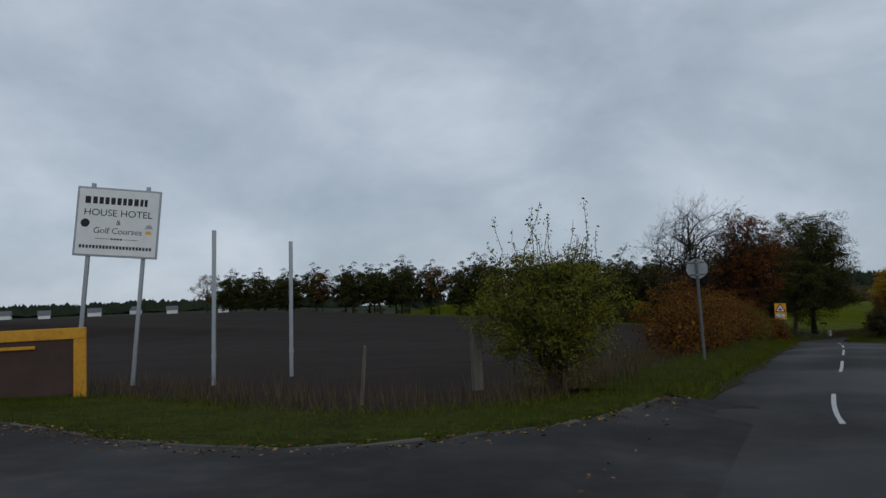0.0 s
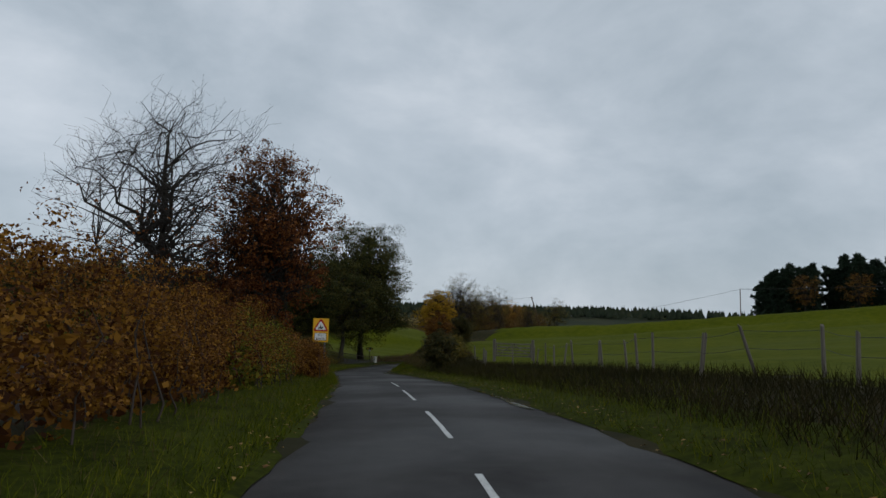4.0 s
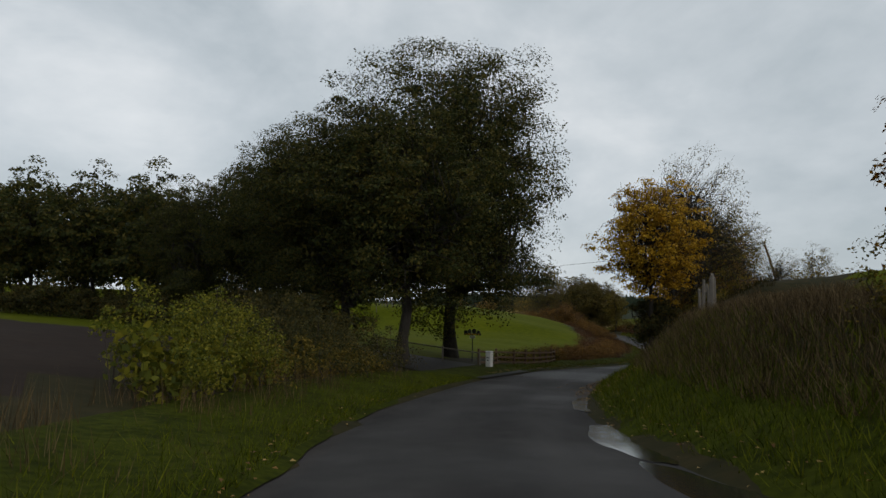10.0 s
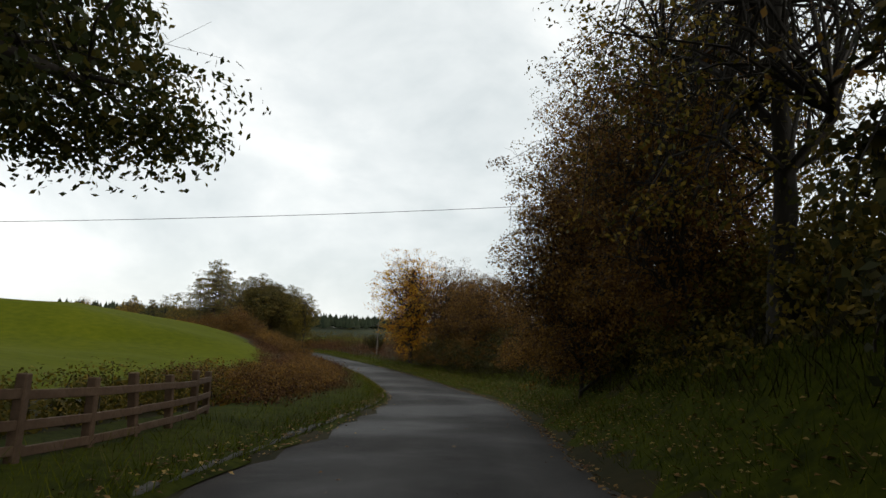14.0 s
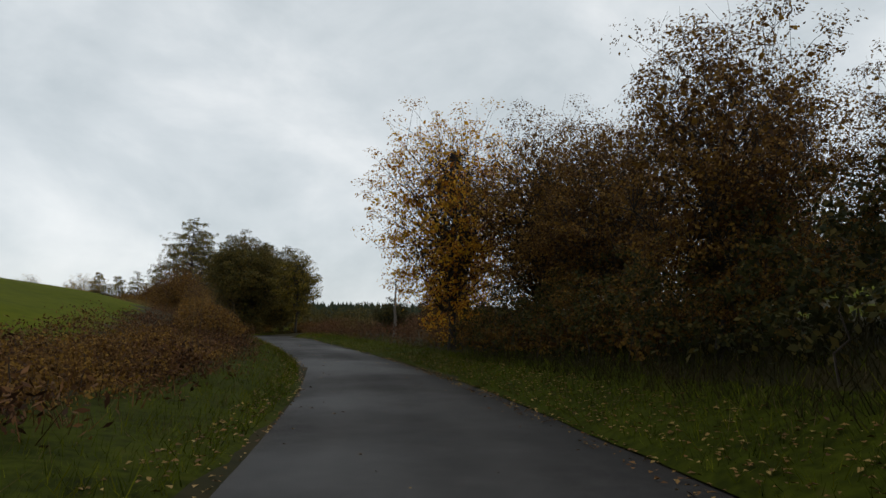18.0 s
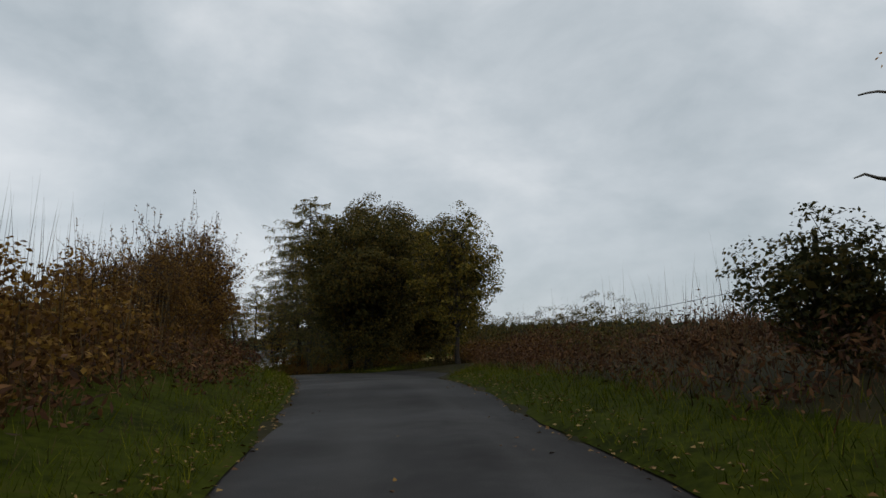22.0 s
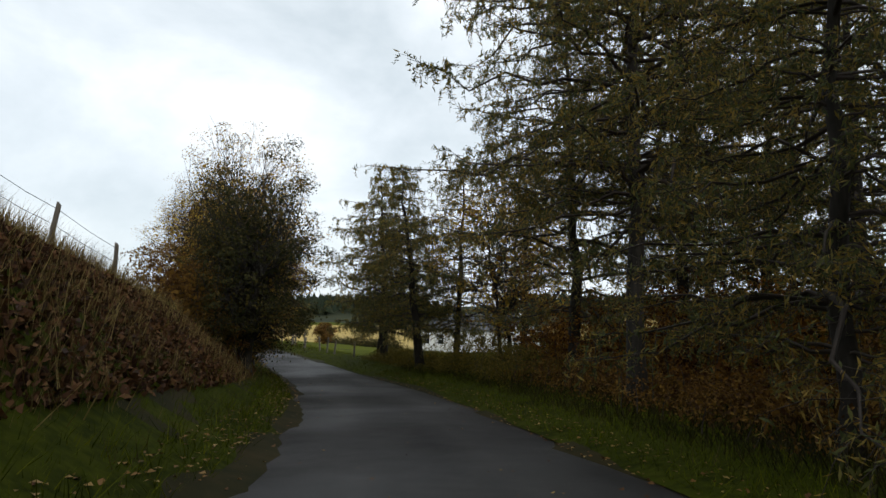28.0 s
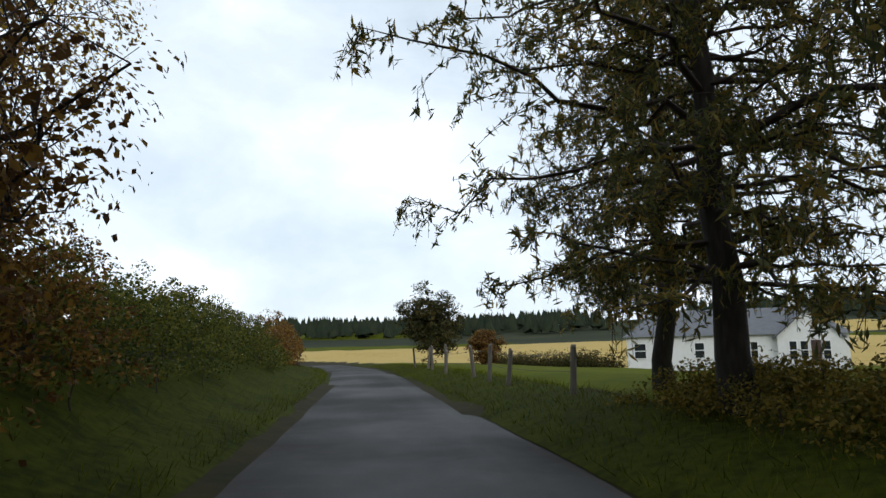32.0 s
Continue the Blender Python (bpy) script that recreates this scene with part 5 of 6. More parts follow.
hedge("shrub", 258.5, 270, 4.8, 7.4, 0.5, L_OLIVE, "low olive brambles along the verge", 94, 1900, 0.055, "bramble")
hedge("shrub", 222, 253, 5.2, 8.5, 0.9, L_RUST, "brown brambles below the larches", 97, 900, 0.065, "bramble")
hedge("shrub", 238, 256, 8.0, 11.0, 2.6, L_RUST, "beech scrub with rust-brown leaves", 98, 900, 0.08, category="shrub")
place(broadleaf("ivy_tree", 7.0, 2.25, L_DARK, "ivy-smothered thorn tree on the bank", "tree", 101, 0.02, 190, 100, 0.065, 0.16, 8, clump_r=0.15, inner=0.5), 134.0, 203.2)
place(broadleaf("tree", 8.0, 2.8, L_OAK, "hawthorn with golden-brown leaves overhanging the lane", "tree", 102, 0.08, 420, 40, 0.07, 0.15, 9, stems=3, clump_r=0.11), 133.8, 207.6)
place(broadleaf("tree", 7.2, 2.6, L_OAK, "golden hawthorn in the roadside thicket", "tree", 103, 0.02, 400, 40, 0.07, 0.12, 9, stems=3, clump_r=0.11, bough=(2.2, 1.2, 3.6, 1.1, 70)), 134.1, 211.4)
place(broadleaf("tree", 7.8, 2.6, L_OAK, "thin-leaved birch leaning over the lane", "tree", 104, 0.12, 330, 40, 0.06, 0.13, 9, hang=1.4, clump_r=0.14, lean=(0.3, 0.2)), 131.7, 219.0)
hedge("shrub", 238, 254, 10.5, 14.5, 4.0, L_CLUMP, "dark thicket behind the larches", 110, 900, 0.11, "thicket")
hedge("shrub", 241, 257, 6.8, 9.6, 3.0, L_HEDGE, "orange-brown understorey beneath the larches", 99, 1100, 0.08, "thicket")
hedge("hedge", 250, 270, -6.4, -2.9, 2.3, L_RUST, "brown undergrowth below the hawthorns", 105, 1500, 0.07)
hedge("hedge", 266, 292, -7.0, -3.2, 1.7, L_GREEN, "olive-green scrub on the field bank", 106, 1500, 0.07)
hedge("hedge", 298, 312, -6.0, -3.0, 2.8, L_RUST, "clipped russet hedge at the far bend", 107, 900)
place(broadleaf("tree", 4.6, 1.8, L_DARK, "small round dark thorn tree at the roadside", "tree", 108, 0.12, 90, 70, 0.12, 0.12, 6, clump_r=0.18), 140.6, 249.0)
place(broadleaf("shrub", 2.4, 1.4, L_RUST, "round brown bush at the field edge", "shrub", 109, 0.0, 60, 70, 0.12, 0.07, 6, stems=3, clump_r=0.2), 144.9, 256.5)


for k, (x, y, c) in enumerate([(134.5, 212.9, 0.95), (134.3, 214.8, 0.85)]):
    again(SHRUB_L, x, y, 130 * k + 25, c, label="tall brown thorn shrub below the hawthorns")


# ---- distance ----
def build_far():
    rng = np.random.default_rng(7)
    # conifer plantation and wooded ridges: many small cones and domes, too far to count
    vs, fs, base = [], [], 0
    spots = []
    for k in range(5200):
        a, r = rng.uniform(-0.2, 2.4), rng.uniform(400, 560)
        x, y = 70 + r * math.sin(a), 100 + r * math.cos(a)
        if noise.noise((x * 0.009, y * 0.009, 1.0)) > -0.12:
            spots.append((x, y, rng.uniform(5.5, 9.5), rng.uniform(1.8, 3.2)))
    for k in range(2600):
        a = rng.uniform(-1.1, -0.1)
        r = rng.uniform(520, 700)
        h = rng.uniform(5, 10) + 5 * max(0, noise.noise((a * 14, 3.0, 1.0)))
        spots.append((r * math.sin(a), r * math.cos(a), h, rng.uniform(4, 8)))
    p = np.array(spots)
    z = heights(p[:, :2])
    for (x, y, h, r), g in zip(spots, z):
        n = 5
        t = rng.uniform(0, 6)
        ring = [(x + 1.0 * r * math.cos(t + 6.283 * k / n) * rng.uniform(0.7, 1.2), y + r * math.sin(t + 6.283 * k / n) * rng.uniform(0.7, 1.2), g + h * rng.uniform(0.0, 0.3)) for k in range(n)]
        vs += [*ring, (x + rng.normal() * 0.4, y, g + h)]
        fs += [(base + k, base + (k + 1) % n, base + n) for k in range(n)]
        base += n + 1
    tagged(new("far_woods", mesh_of("far_woods", vs, fs, [FARWOOD])), "dark conifer plantations on the distant ridges", "woodland", kind="stuff")
    # village
    bm_cols = [HARL, SLATE]
    for k in range(8):
        a = -0.66 + 0.052 * k + rng.uniform(-0.01, 0.01)
        r = rng.uniform(400, 460)
        x, y = r * math.sin(a), r * math.cos(a)
        house = tagged(new("cottage"), "distant white cottage with a dark roof", "house", "village cottages")
        w, d, h = rng.uniform(4.5, 7), 4.5, rng.uniform(1.9, 2.4)
        bm = bmesh.new()
        box(bm, -w / 2, -d / 2, 0, w / 2, d / 2, h)
        part("wall", bm, HARL, house)
        bm = bmesh.new()
        v = [bm.verts.new(q) for q in ((-w / 2 - 0.3, -d / 2 - 0.3, h), (w / 2 + 0.3, -d / 2 - 0.3, h), (w / 2 + 0.3, d / 2 + 0.3, h), (-w / 2 - 0.3, d / 2 + 0.3, h), (-w / 2 - 0.3, 0, h + 2.6), (w / 2 + 0.3, 0, h + 2.6))]
        for f in ((0, 1, 5, 4), (2, 3, 4, 5), (0, 4, 3), (1, 2, 5), (0, 3, 2, 1)):
            bm.faces.new([v[i] for i in f])
        part("roof", bm, SLATE, house)
        house.matrix_basis = pose(x, y, ground(x, y), 0, 0, rng.uniform(-60, 60))


build_far()
# conifer plantation on the pasture hill
FAR_SPRUCE = place(conifer("spruce", 14.0, 3.6, L_SPRUCE, "dark spruce in the plantation on the hill", 84, 0.03, 11, 6, 0.8, 0.2, 0.2, 6, spray=1.3), 272, 146)
FAR_SPRUCE.scale = (1.6, 1.6, 1.6)
for k in range(80):
    u, w = random.uniform(0, 1) ** 1.3, random.uniform(0, 1)
    x, y = 268 + 38 * u + 24 * w, 147 - 72 * u + 22 * w
    again(FAR_SPRUCE, x, y, 53 * k, random.uniform(1.1, 1.55) + 0.35 * min(u * 2.5, 1), label="dark spruce in the plantation on the hill")
for k in range(3):
    again(FAR_THIN, 268 + 8 * k, 139 - 15 * k, 40 * k, 1.3, label="tree at the edge of the plantation")


# ---- posts, fences and signs ----
def build_post(name, h, w, mat, label, category="post", round_top=False, lean=3.0):
    thing = tagged(new(name), label, category)
    bm = bmesh.new()
    if round_top:
        cyl(bm, (0, 0, -0.3), (0, 0, h), w * 0.55, w * 0.45, 8)
    else:
        box(bm, -w / 2, -w / 2, -0.3, w / 2, w / 2, h, bevel=w * 0.12)
    for v in bm.verts:
        if v.co.z > h * 0.5:
            v.co.z += 0.35 * w * math.sin(v.co.x * 40 + v.co.y * 17)
        v.co.x += 0.02 * math.sin(v.co.z * 3.1)
    part("shaft", bm, mat, thing)
    return thing


def fence_line(label, stations, post_label, h, w, mat, wires, seed, sway=5.0, group="field fence posts"):
    """Posts at (station, across) pairs, and wires hung between them."""
    rng = np.random.default_rng(seed)
    proto = build_post("fence_post", h, w, mat, post_label, "fence post", True)
    tops = []
    for k, (s, d) in enumerate(stations):
        x, y = on(s, d)
        m = pose(x, y, ground(x, y), rng.normal() * sway, rng.normal() * sway, rng.uniform(0, 180))
        ob = proto if k == 0 else copy_thing(proto, m)
        ob.matrix_basis = m
        ob.scale = (1, 1, rng.uniform(0.82, 1.12))
        tagged(ob, group=group)
        tops.append((m, ob.scale.z))
    if wires:
        lines = []
        for u in wires:
            for (a, sa), (b, sb) in zip(tops[:-1], tops[1:]):
                pa, pb = a @ Vector((0, 0, h * u * sa)), b @ Vector((0, 0, h * u * sb))
                mid = (pa + pb) / 2 - Vector((0, 0, 0.03))
                lines.append((np.array([pa, mid, pb]), [0.006] * 3))
        tagged(new("fence_wire", mesh_of("fence_wire", *tubes(lines, 4), [CABLE])), label, "wire")


def spaced(s0, s1, step, d, seed, wob=0.35):
    rng = np.random.default_rng(seed)
    return [(s + rng.uniform(-0.35, 0.35) * step, d + rng.normal() * wob) for s in np.arange(s0, s1, step)]


fence_line("sagging wire of the pasture fence", spaced(14, 65, 1.6, 8.3, 1), "leaning weathered fence post at the pasture", 1.15, 0.085, WOOD, (0.55, 0.9), 2, 7.0)
fence_line("sagging wire of the pasture fence", spaced(69.5, 76, 1.9, 8.4, 3), "leaning weathered fence post at the pasture", 1.2, 0.10, WOOD, (0.55, 0.9), 4, 6.0)
fence_line("barbed wire on the bank", spaced(101.5, 114.5, 1.75, 7.0, 5, 0.12), "grey fence post on top of the bank", 1.35, 0.11, WOOD, (0.4, 0.65, 0.92), 6, 4.0)
fence_line("wire on the high bank", spaced(214, 250, 3.0, -6.0, 7), "tilted fence post on top of the high bank", 1.25, 0.11, WOOD, (0.6, 0.9), 8, 7.0)
fence_line("wire along the hill field", spaced(150, 205, 4.0, -38, 9, 1.0), "small fence post on the hill field", 1.2, 0.10, WOOD, (0.9,), 10, 3.0)
fence_line("wire beside the lane", spaced(273, 300, 3.2, 4.7, 11, 0.15), "roadside wooden fence post", 1.15, 0.13, WOOD, (0.5, 0.85), 12, 3.0)
fence_line("wire at the ploughed field", spaced(12, 26, 3.0, -6.6, 13), "grey stake at the ploughed field", 1.1, 0.08, WOOD, (0.6,), 14, 5.0)

stump = build_post("gate_post", 1.65, 0.24, WOOD, "split weathered old gate post beside the shrub", "post")
place(stump, 2.0, 17.2, 20)


def field_gate():
    gate = tagged(new("field_gate"), "weathered five-bar wooden field gate in the pasture fence", "gate")
    for x in (-1.45, 1.45):
        bm = bmesh.new()
        box(bm, x - 0.09, -0.09, -0.3, x + 0.09, 0.09, 1.45, bevel=0.02)
        part("gate_post", bm, WOOD, gate)
    for z in (0.25, 0.45, 0.66, 0.88, 1.12):
        bm = bmesh.new()
        box(bm, -1.34, -0.025, z - 0.045, 1.34, 0.025, z + 0.045, bevel=0.008)
        part("bar", bm, WOOD, gate)
    for a, b in ((-1.3, 0.0), (1.3, 0.0)):
        bm = bmesh.new()
        cyl(bm, (a, 0.05, 0.25), (b, 0.05, 1.1), 0.035, 0.035, 4)
        part("brace", bm, WOOD, gate)
    for x in (-1.3, 1.3):
        bm = bmesh.new()
        box(bm, x - 0.04, -0.03, 0.18, x + 0.04, 0.03, 1.2, bevel=0.008)
        part("stile", bm, WOOD, gate)
    x, y = 47.1, 58.9
    gate.matrix_basis = pose(x, y, ground(x, y), 0, 0, -60)


field_gate()


def rail_fence():
    fence = tagged(new("rail_fence"), "brown three-rail wooden fence beside the pale pillar", "fence")
    stops = [(114.4, -4.2), (115.7, -3.7), (117.0, -3.25), (118.2, -3.05), (119.4, -3.0), (120.6, -3.05), (122.0, -3.2), (123.4, -3.4), (124.8, -3.7)]
    pts = [Vector((*on(s, d), 0)) for s, d in stops]
    for p in pts:
        p.z = ground(p.x, p.y)
    base = pts[0].copy()
    fence.location = base
    for k, p in enumerate(pts):
        bm = bmesh.new()
        box(bm, -0.055, -0.055, -0.3, 0.055, 0.055, 0.92 + 0.05 * (k % 2), bevel=0.012)
        ob = part("post", bm, RAIL, fence)
        ob.matrix_basis = Matrix.Translation(p - base) @ pose(0, 0, 0, random.uniform(-3, 3), random.uniform(-3, 3), heading(118))
    for a, b in zip(pts[:-1], pts[1:]):
        for z in (0.22, 0.48, 0.76):
            bm = bmesh.new()
            ln = (b - a).length + 0.08
            box(bm, -0.018, -ln / 2, -0.05, 0.018, ln / 2, 0.05, bevel=0.007)
            ob = part("rail", bm, RAIL, fence)
            mid = (a + b) / 2 - base + Vector((0.07, 0, z + random.uniform(-0.02, 0.02)))
            ob.matrix_basis = Matrix.Translation(mid) @ (b - a).to_track_quat("Y", "Z").to_matrix().to_4x4()


rail_fence()


def pillar():
    thing = tagged(new("gate_pillar"), "pale square concrete pillar at the field track", "pillar")
    bm = bmesh.new()
    box(bm, -0.145, -0.145, -0.3, 0.145, 0.145, 0.84, bevel=0.025)
    part("shaft", bm, STONE, thing)
    bm = bmesh.new()
    box(bm, -0.165, -0.165, 0.84, 0.165, 0.165, 0.9, bevel=0.025)
    part("cap", bm, STONE, thing)
    for a, b in ((0.55, 0.08), (0.42, 0.05)):
        bm = bmesh.new()
        box(bm, -b, -0.15, a, b, -0.146, a + 0.06)
        part("faded_bar", bm, KERB, thing)
    place(thing, 59.2, 97.6, heading(112) - 8, 0)


pillar()


def field_track_rail():
    fence = tagged(new("low_rail"), "low dark rail along the field track", "fence")
    pts = [Vector((59.0, 98.2, 0)), Vector((58.2, 100.6, 0)), Vector((57.4, 103.2, 0)), Vector((56.8, 106.0, 0))]
    for p in pts:
        p.z = ground(p.x, p.y)
    fence.location = pts[0]
    for p in pts:
        bm = bmesh.new()
        cyl(bm, p - pts[0] - Vector((0, 0, 0.3)), p - pts[0] + Vector((0, 0, 0.85)), 0.05, 0.045, 8)
        part("post", bm, WOOD, fence)
    for a, b in zip(pts[:-1], pts[1:]):
        bm = bmesh.new()
        cyl(bm, a - pts[0] + Vector((0, 0, 0.75)), b - pts[0] + Vector((0, 0, 0.75)), 0.035, 0.035, 6)
        part("rail", bm, WOOD, fence)


field_track_rail()


def scroll_sign():
    thing = tagged(new("scroll_sign"), "dark scrollwork sign on a thin post in the field corner", "sign")
    bm = bmesh.new()
    cyl(bm, (0, 0, -0.3), (0, 0, 1.5), 0.032, 0.03, 8)
    part("post", bm, BLACK, thing)
    bm = bmesh.new()
    box(bm, -0.52, -0.02, 1.5, 0.52, 0.02, 1.62, bevel=0.01)
    part("board", bm, BLACK, thing)
    for x, z, r in ((-0.42, 1.68, 0.1), (-0.18, 1.72, 0.12), (0.1, 1.74, 0.13), (0.36, 1.68, 0.1)):
        bm = bmesh.new()
        bmesh.ops.create_cone(bm, segments=16, radius1=r, radius2=r, depth=0.03, cap_ends=True, matrix=Matrix.Translation((x, 0, z)) @ pose(0, 0, 0, 90))
        part("scroll", bm, BLACK, thing)
    for x, w in ((-0.38, 0.07), (-0.2, 0.06), (-0.02, 0.07), (0.18, 0.08), (0.38, 0.06)):
        bm = bmesh.new()
        box(bm, x - w, -0.026, 1.54, x + w, -0.021, 1.58)
        part("bar", bm, YELLOW, thing)
    bm = bmesh.new()
    box(bm, -0.16, -0.03, 1.32, 0.16, -0.033 + 0.02, 1.47, bevel=0.004)
    part("plate", bm, STONE, thing, "small pale plate under the scrollwork")
    place(thing, 61.0, 102.0, heading(108), 0)


scroll_sign()


def disc_sign(x, y, up, dia, turn):
    sign = tagged(new("road_sign"), "grey back of a round road sign on a steel pole", "road sign", "round signs")
    bm = bmesh.new()
    cyl(bm, (0, 0, -0.4), (0, 0, up + dia * 0.46), 0.045, 0.045, 14)
    part("pole", bm, POLE, sign)
    bm = bmesh.new()
    cyl(bm, (0, 0.062, up), (0, 0.068, up), dia / 2, dia / 2, 40)
    disc = part("disc", bm, ALU, sign, "plain aluminium disc seen from behind")
    bm = bmesh.new()
    bmesh.ops.create_cone(bm, segments=40, radius1=dia / 2 + 0.006, radius2=dia / 2 + 0.006, depth=0.02, cap_ends=False, matrix=Matrix.Translation((0, 0.065, up)) @ pose(0, 0, 0, 90))
    part("rim", bm, STEEL, disc)
    for z in (-0.3, 0.3):
        w = math.sqrt(0.25 - z * z) * dia * 0.93
        bm = bmesh.new()
        box(bm, -w, 0.046, up + z * dia - 0.02, w, 0.061, up + z * dia + 0.02, bevel=0.004)
        part("channel", bm, POLE, sign, "dark stiffening channel")
        bm = bmesh.new()
        box(bm, -0.06, -0.055, up + z * dia - 0.016, 0.06, 0.05, up + z * dia + 0.016, bevel=0.006)
        part("clip", bm, STEEL, sign)
    sign.matrix_basis = pose(x, y, ground(x, y), 0.5, -0.6, turn)


disc_sign(9.5, 22.0, 3.0, 0.64, -28)
disc_sign(17.3, 20.05, 2.72, 0.62, -48)


def horse_sign():
    sign = tagged(new("warning_sign"), "yellow-backed warning sign reading For 2 miles on two posts", "road sign")
    for x in (-0.24, 0.24):
        bm = bmesh.new()
        cyl(bm, (x, 0.05, -0.3), (x, 0.05, 3.40), 0.04, 0.04, 12)
        # darker grey than the galvanised steel: the posts' shade is put into the colour
        part("post", bm, POLE, sign)
    bm = bmesh.new()
    box(bm, -0.45, 0.0, 2.05, 0.45, 0.008, 3.45, bevel=0.003)
    part("backing_board", bm, YELLOW, sign, "bright yellow backing board")

    def tri(name, r, y, mat, cz=2.95, soft=0.0):
        bm = bmesh.new()
        pts = []
        for k in range(3):
            a = math.pi / 2 + k * 2 * math.pi / 3
            for e in (-0.16, 0.0, 0.16):
                q = r * (0.93 if e else 0.99)
                pts.append((q * math.cos(a + e), cz + q * math.sin(a + e)))
        f = flat_poly(bm, pts, y)
        if f.normal.y > 0:
            bmesh.ops.reverse_faces(bm, faces=[f])
        return part(name, bm, mat, sign)

    tri("red_triangle", 0.46, -0.004, RED)
    tri("white_triangle", 0.325, -0.008, WHITE)
    # mounted figure as a plain dark pictogram
    for pts in ([(-0.13, 2.90), (-0.05, 2.93), (0.06, 2.92), (0.10, 2.98), (0.15, 2.99), (0.16, 2.95), (0.11, 2.90), (0.09, 2.84), (-0.12, 2.84)], [(-0.12, 2.85), (-0.09, 2.85), (-0.11, 2.75), (-0.135, 2.75)],
                [(0.05, 2.85), (0.085, 2.85), (0.10, 2.75), (0.075, 2.75)], [(-0.05, 2.85), (-0.025, 2.85), (-0.03, 2.76), (-0.05, 2.76)], [(-0.05, 2.93), (0.02, 2.93), (0.01, 3.04), (-0.03, 3.04)]):
        bm = bmesh.new()
        flat_poly(bm, pts, -0.012)
        part("pictogram", bm, BLACK, sign)
    bm = bmesh.new()
    box(bm, -0.34, -0.006, 2.14, 0.34, -0.001, 2.58, bevel=0.002)
    part("plate_border", bm, BLACK, sign)
    bm = bmesh.new()
    box(bm, -0.322, -0.010, 2.158, 0.322, -0.005, 2.562, bevel=0.002)
    part("plate", bm, WHITE, sign, "white supplementary plate")
    text_part("lettering", "For", 0.19, (0, -0.012, 2.45), BLACK, sign)
    text_part("lettering", "2 miles", 0.19, (0, -0.012, 2.26), BLACK, sign)
    x, y = 31.84, 59.35
    sign.matrix_basis = pose(x, y, ground(x, y) - 0.02, 0, 0.8, heading(64) - 25) @ Matrix.Diagonal((1.12, 1, 1, 1))


horse_sign()


def hotel_board():
    sign = tagged(new("hotel_sign"), "large white hotel and golf board on two steel posts", "sign")
    for x in (-0.8, 0.8):
        bm = bmesh.new()
        box(bm, x - 0.06, 0.03, -0.4, x + 0.06, 0.13, 6.15, bevel=0.01)
        part("post", bm, STEEL, sign)
    bm = bmesh.new()
    box(bm, -1.22, -0.03, 3.85, 1.22, 0.028, 6.02, bevel=0.01)
    part("frame", bm, STEEL, sign, "grey metal frame")
    bm = bmesh.new()
    box(bm, -1.16, -0.038, 3.91, 1.16, -0.028, 5.96, bevel=0.003)
    part("face", bm, WHITE, sign, "white printed face")
    bm = bmesh.new()
    x = -0.98
    for w in (0.2, 0.16, 0.15, 0.15, 0.16, 0.15, 0.13, 0.16, 0.16, 0.11, 0.11):
        box(bm, x, -0.042, 5.50, x + w * 0.8, -0.038, 5.72)
        x += w * 1.12
    part("name_bar", bm, BLACK, sign, "name shown as dark bars")
    text_part("lettering", "HOUSE HOTEL", 0.30, (0, -0.040, 5.22), BLACK, sign)
    text_part("lettering", "&", 0.22, (0.02, -0.040, 4.93), BLACK, sign)
    text_part("lettering", "Golf Courses", 0.26, (0.02, -0.040, 4.66), BLACK, sign)
    for a, b in ((-0.62, -0.2), (0.2, 0.62)):
        bm = bmesh.new()
        box(bm, a, -0.042, 4.405, b, -0.038, 4.42)
        part("rule", bm, BLACK, sign)
    for k in range(4):
        bm = bmesh.new()
        bmesh.ops.create_circle(bm, cap_ends=True, segments=10, radius=0.035, matrix=Matrix.Translation((-0.135 + 0.09 * k, -0.042, 4.412)) @ pose(0, 0, 0, 90))
        part("star", bm, BLACK, sign)
    bm = bmesh.new()
    for k in range(22):
        box(bm, -1.05 + k * 0.096, -0.042, 4.10, -1.05 + k * 0.096 + 0.065, -0.038, 4.20)
    part("small_print_bar", bm, BLACK, sign, "unreadable small print")
    bm = bmesh.new()
    bmesh.ops.create_circle(bm, cap_ends=True, segments=24, radius=0.13, matrix=Matrix.Translation((-0.93, -0.042, 4.88)) @ pose(0, 0, 0, 90))
    part("round_emblem", bm, BLACK, sign)
    bm = bmesh.new()
    flat_poly(bm, [(0.82, 4.62), (1.02, 4.62), (0.98, 4.72), (0.86, 4.72)], -0.042)
    part("yellow_emblem", bm, YELLOW, sign)
    bm = bmesh.new()
    flat_poly(bm, [(0.80, 4.80), (1.04, 4.80), (0.98, 4.92), (0.86, 4.92)], -0.042)
    part("grey_emblem", bm, ALU, sign)
    x, y = -8.55, 20.7
    sign.matrix_basis = pose(x, y, ground(x, y) + 0.15, 0, 5.0, 12) @ Matrix.Scale(0.94, 4)


hotel_board()


def tall_pole(x, y, h):
    pole = tagged(new("steel_pole"), "bare galvanised pole standing by the ploughed field", "pole", "bare poles")
    bm = bmesh.new()
    box(bm, -0.06, -0.05, -0.4, 0.06, 0.05, h, bevel=0.012)
    part("shaft", bm, STEEL, pole)
    bm = bmesh.new()
    box(bm, -0.072, -0.062, 0.75, 0.072, 0.062, 0.85, bevel=0.006)
    part("collar", bm, STEEL, pole)
    pole.matrix_basis = pose(x, y, ground(x, y), 0, 1.2, 15)


tall_pole(-5.45, 20.8, 4.5)
tall_pole(-3.6, 22.8, 4.35)


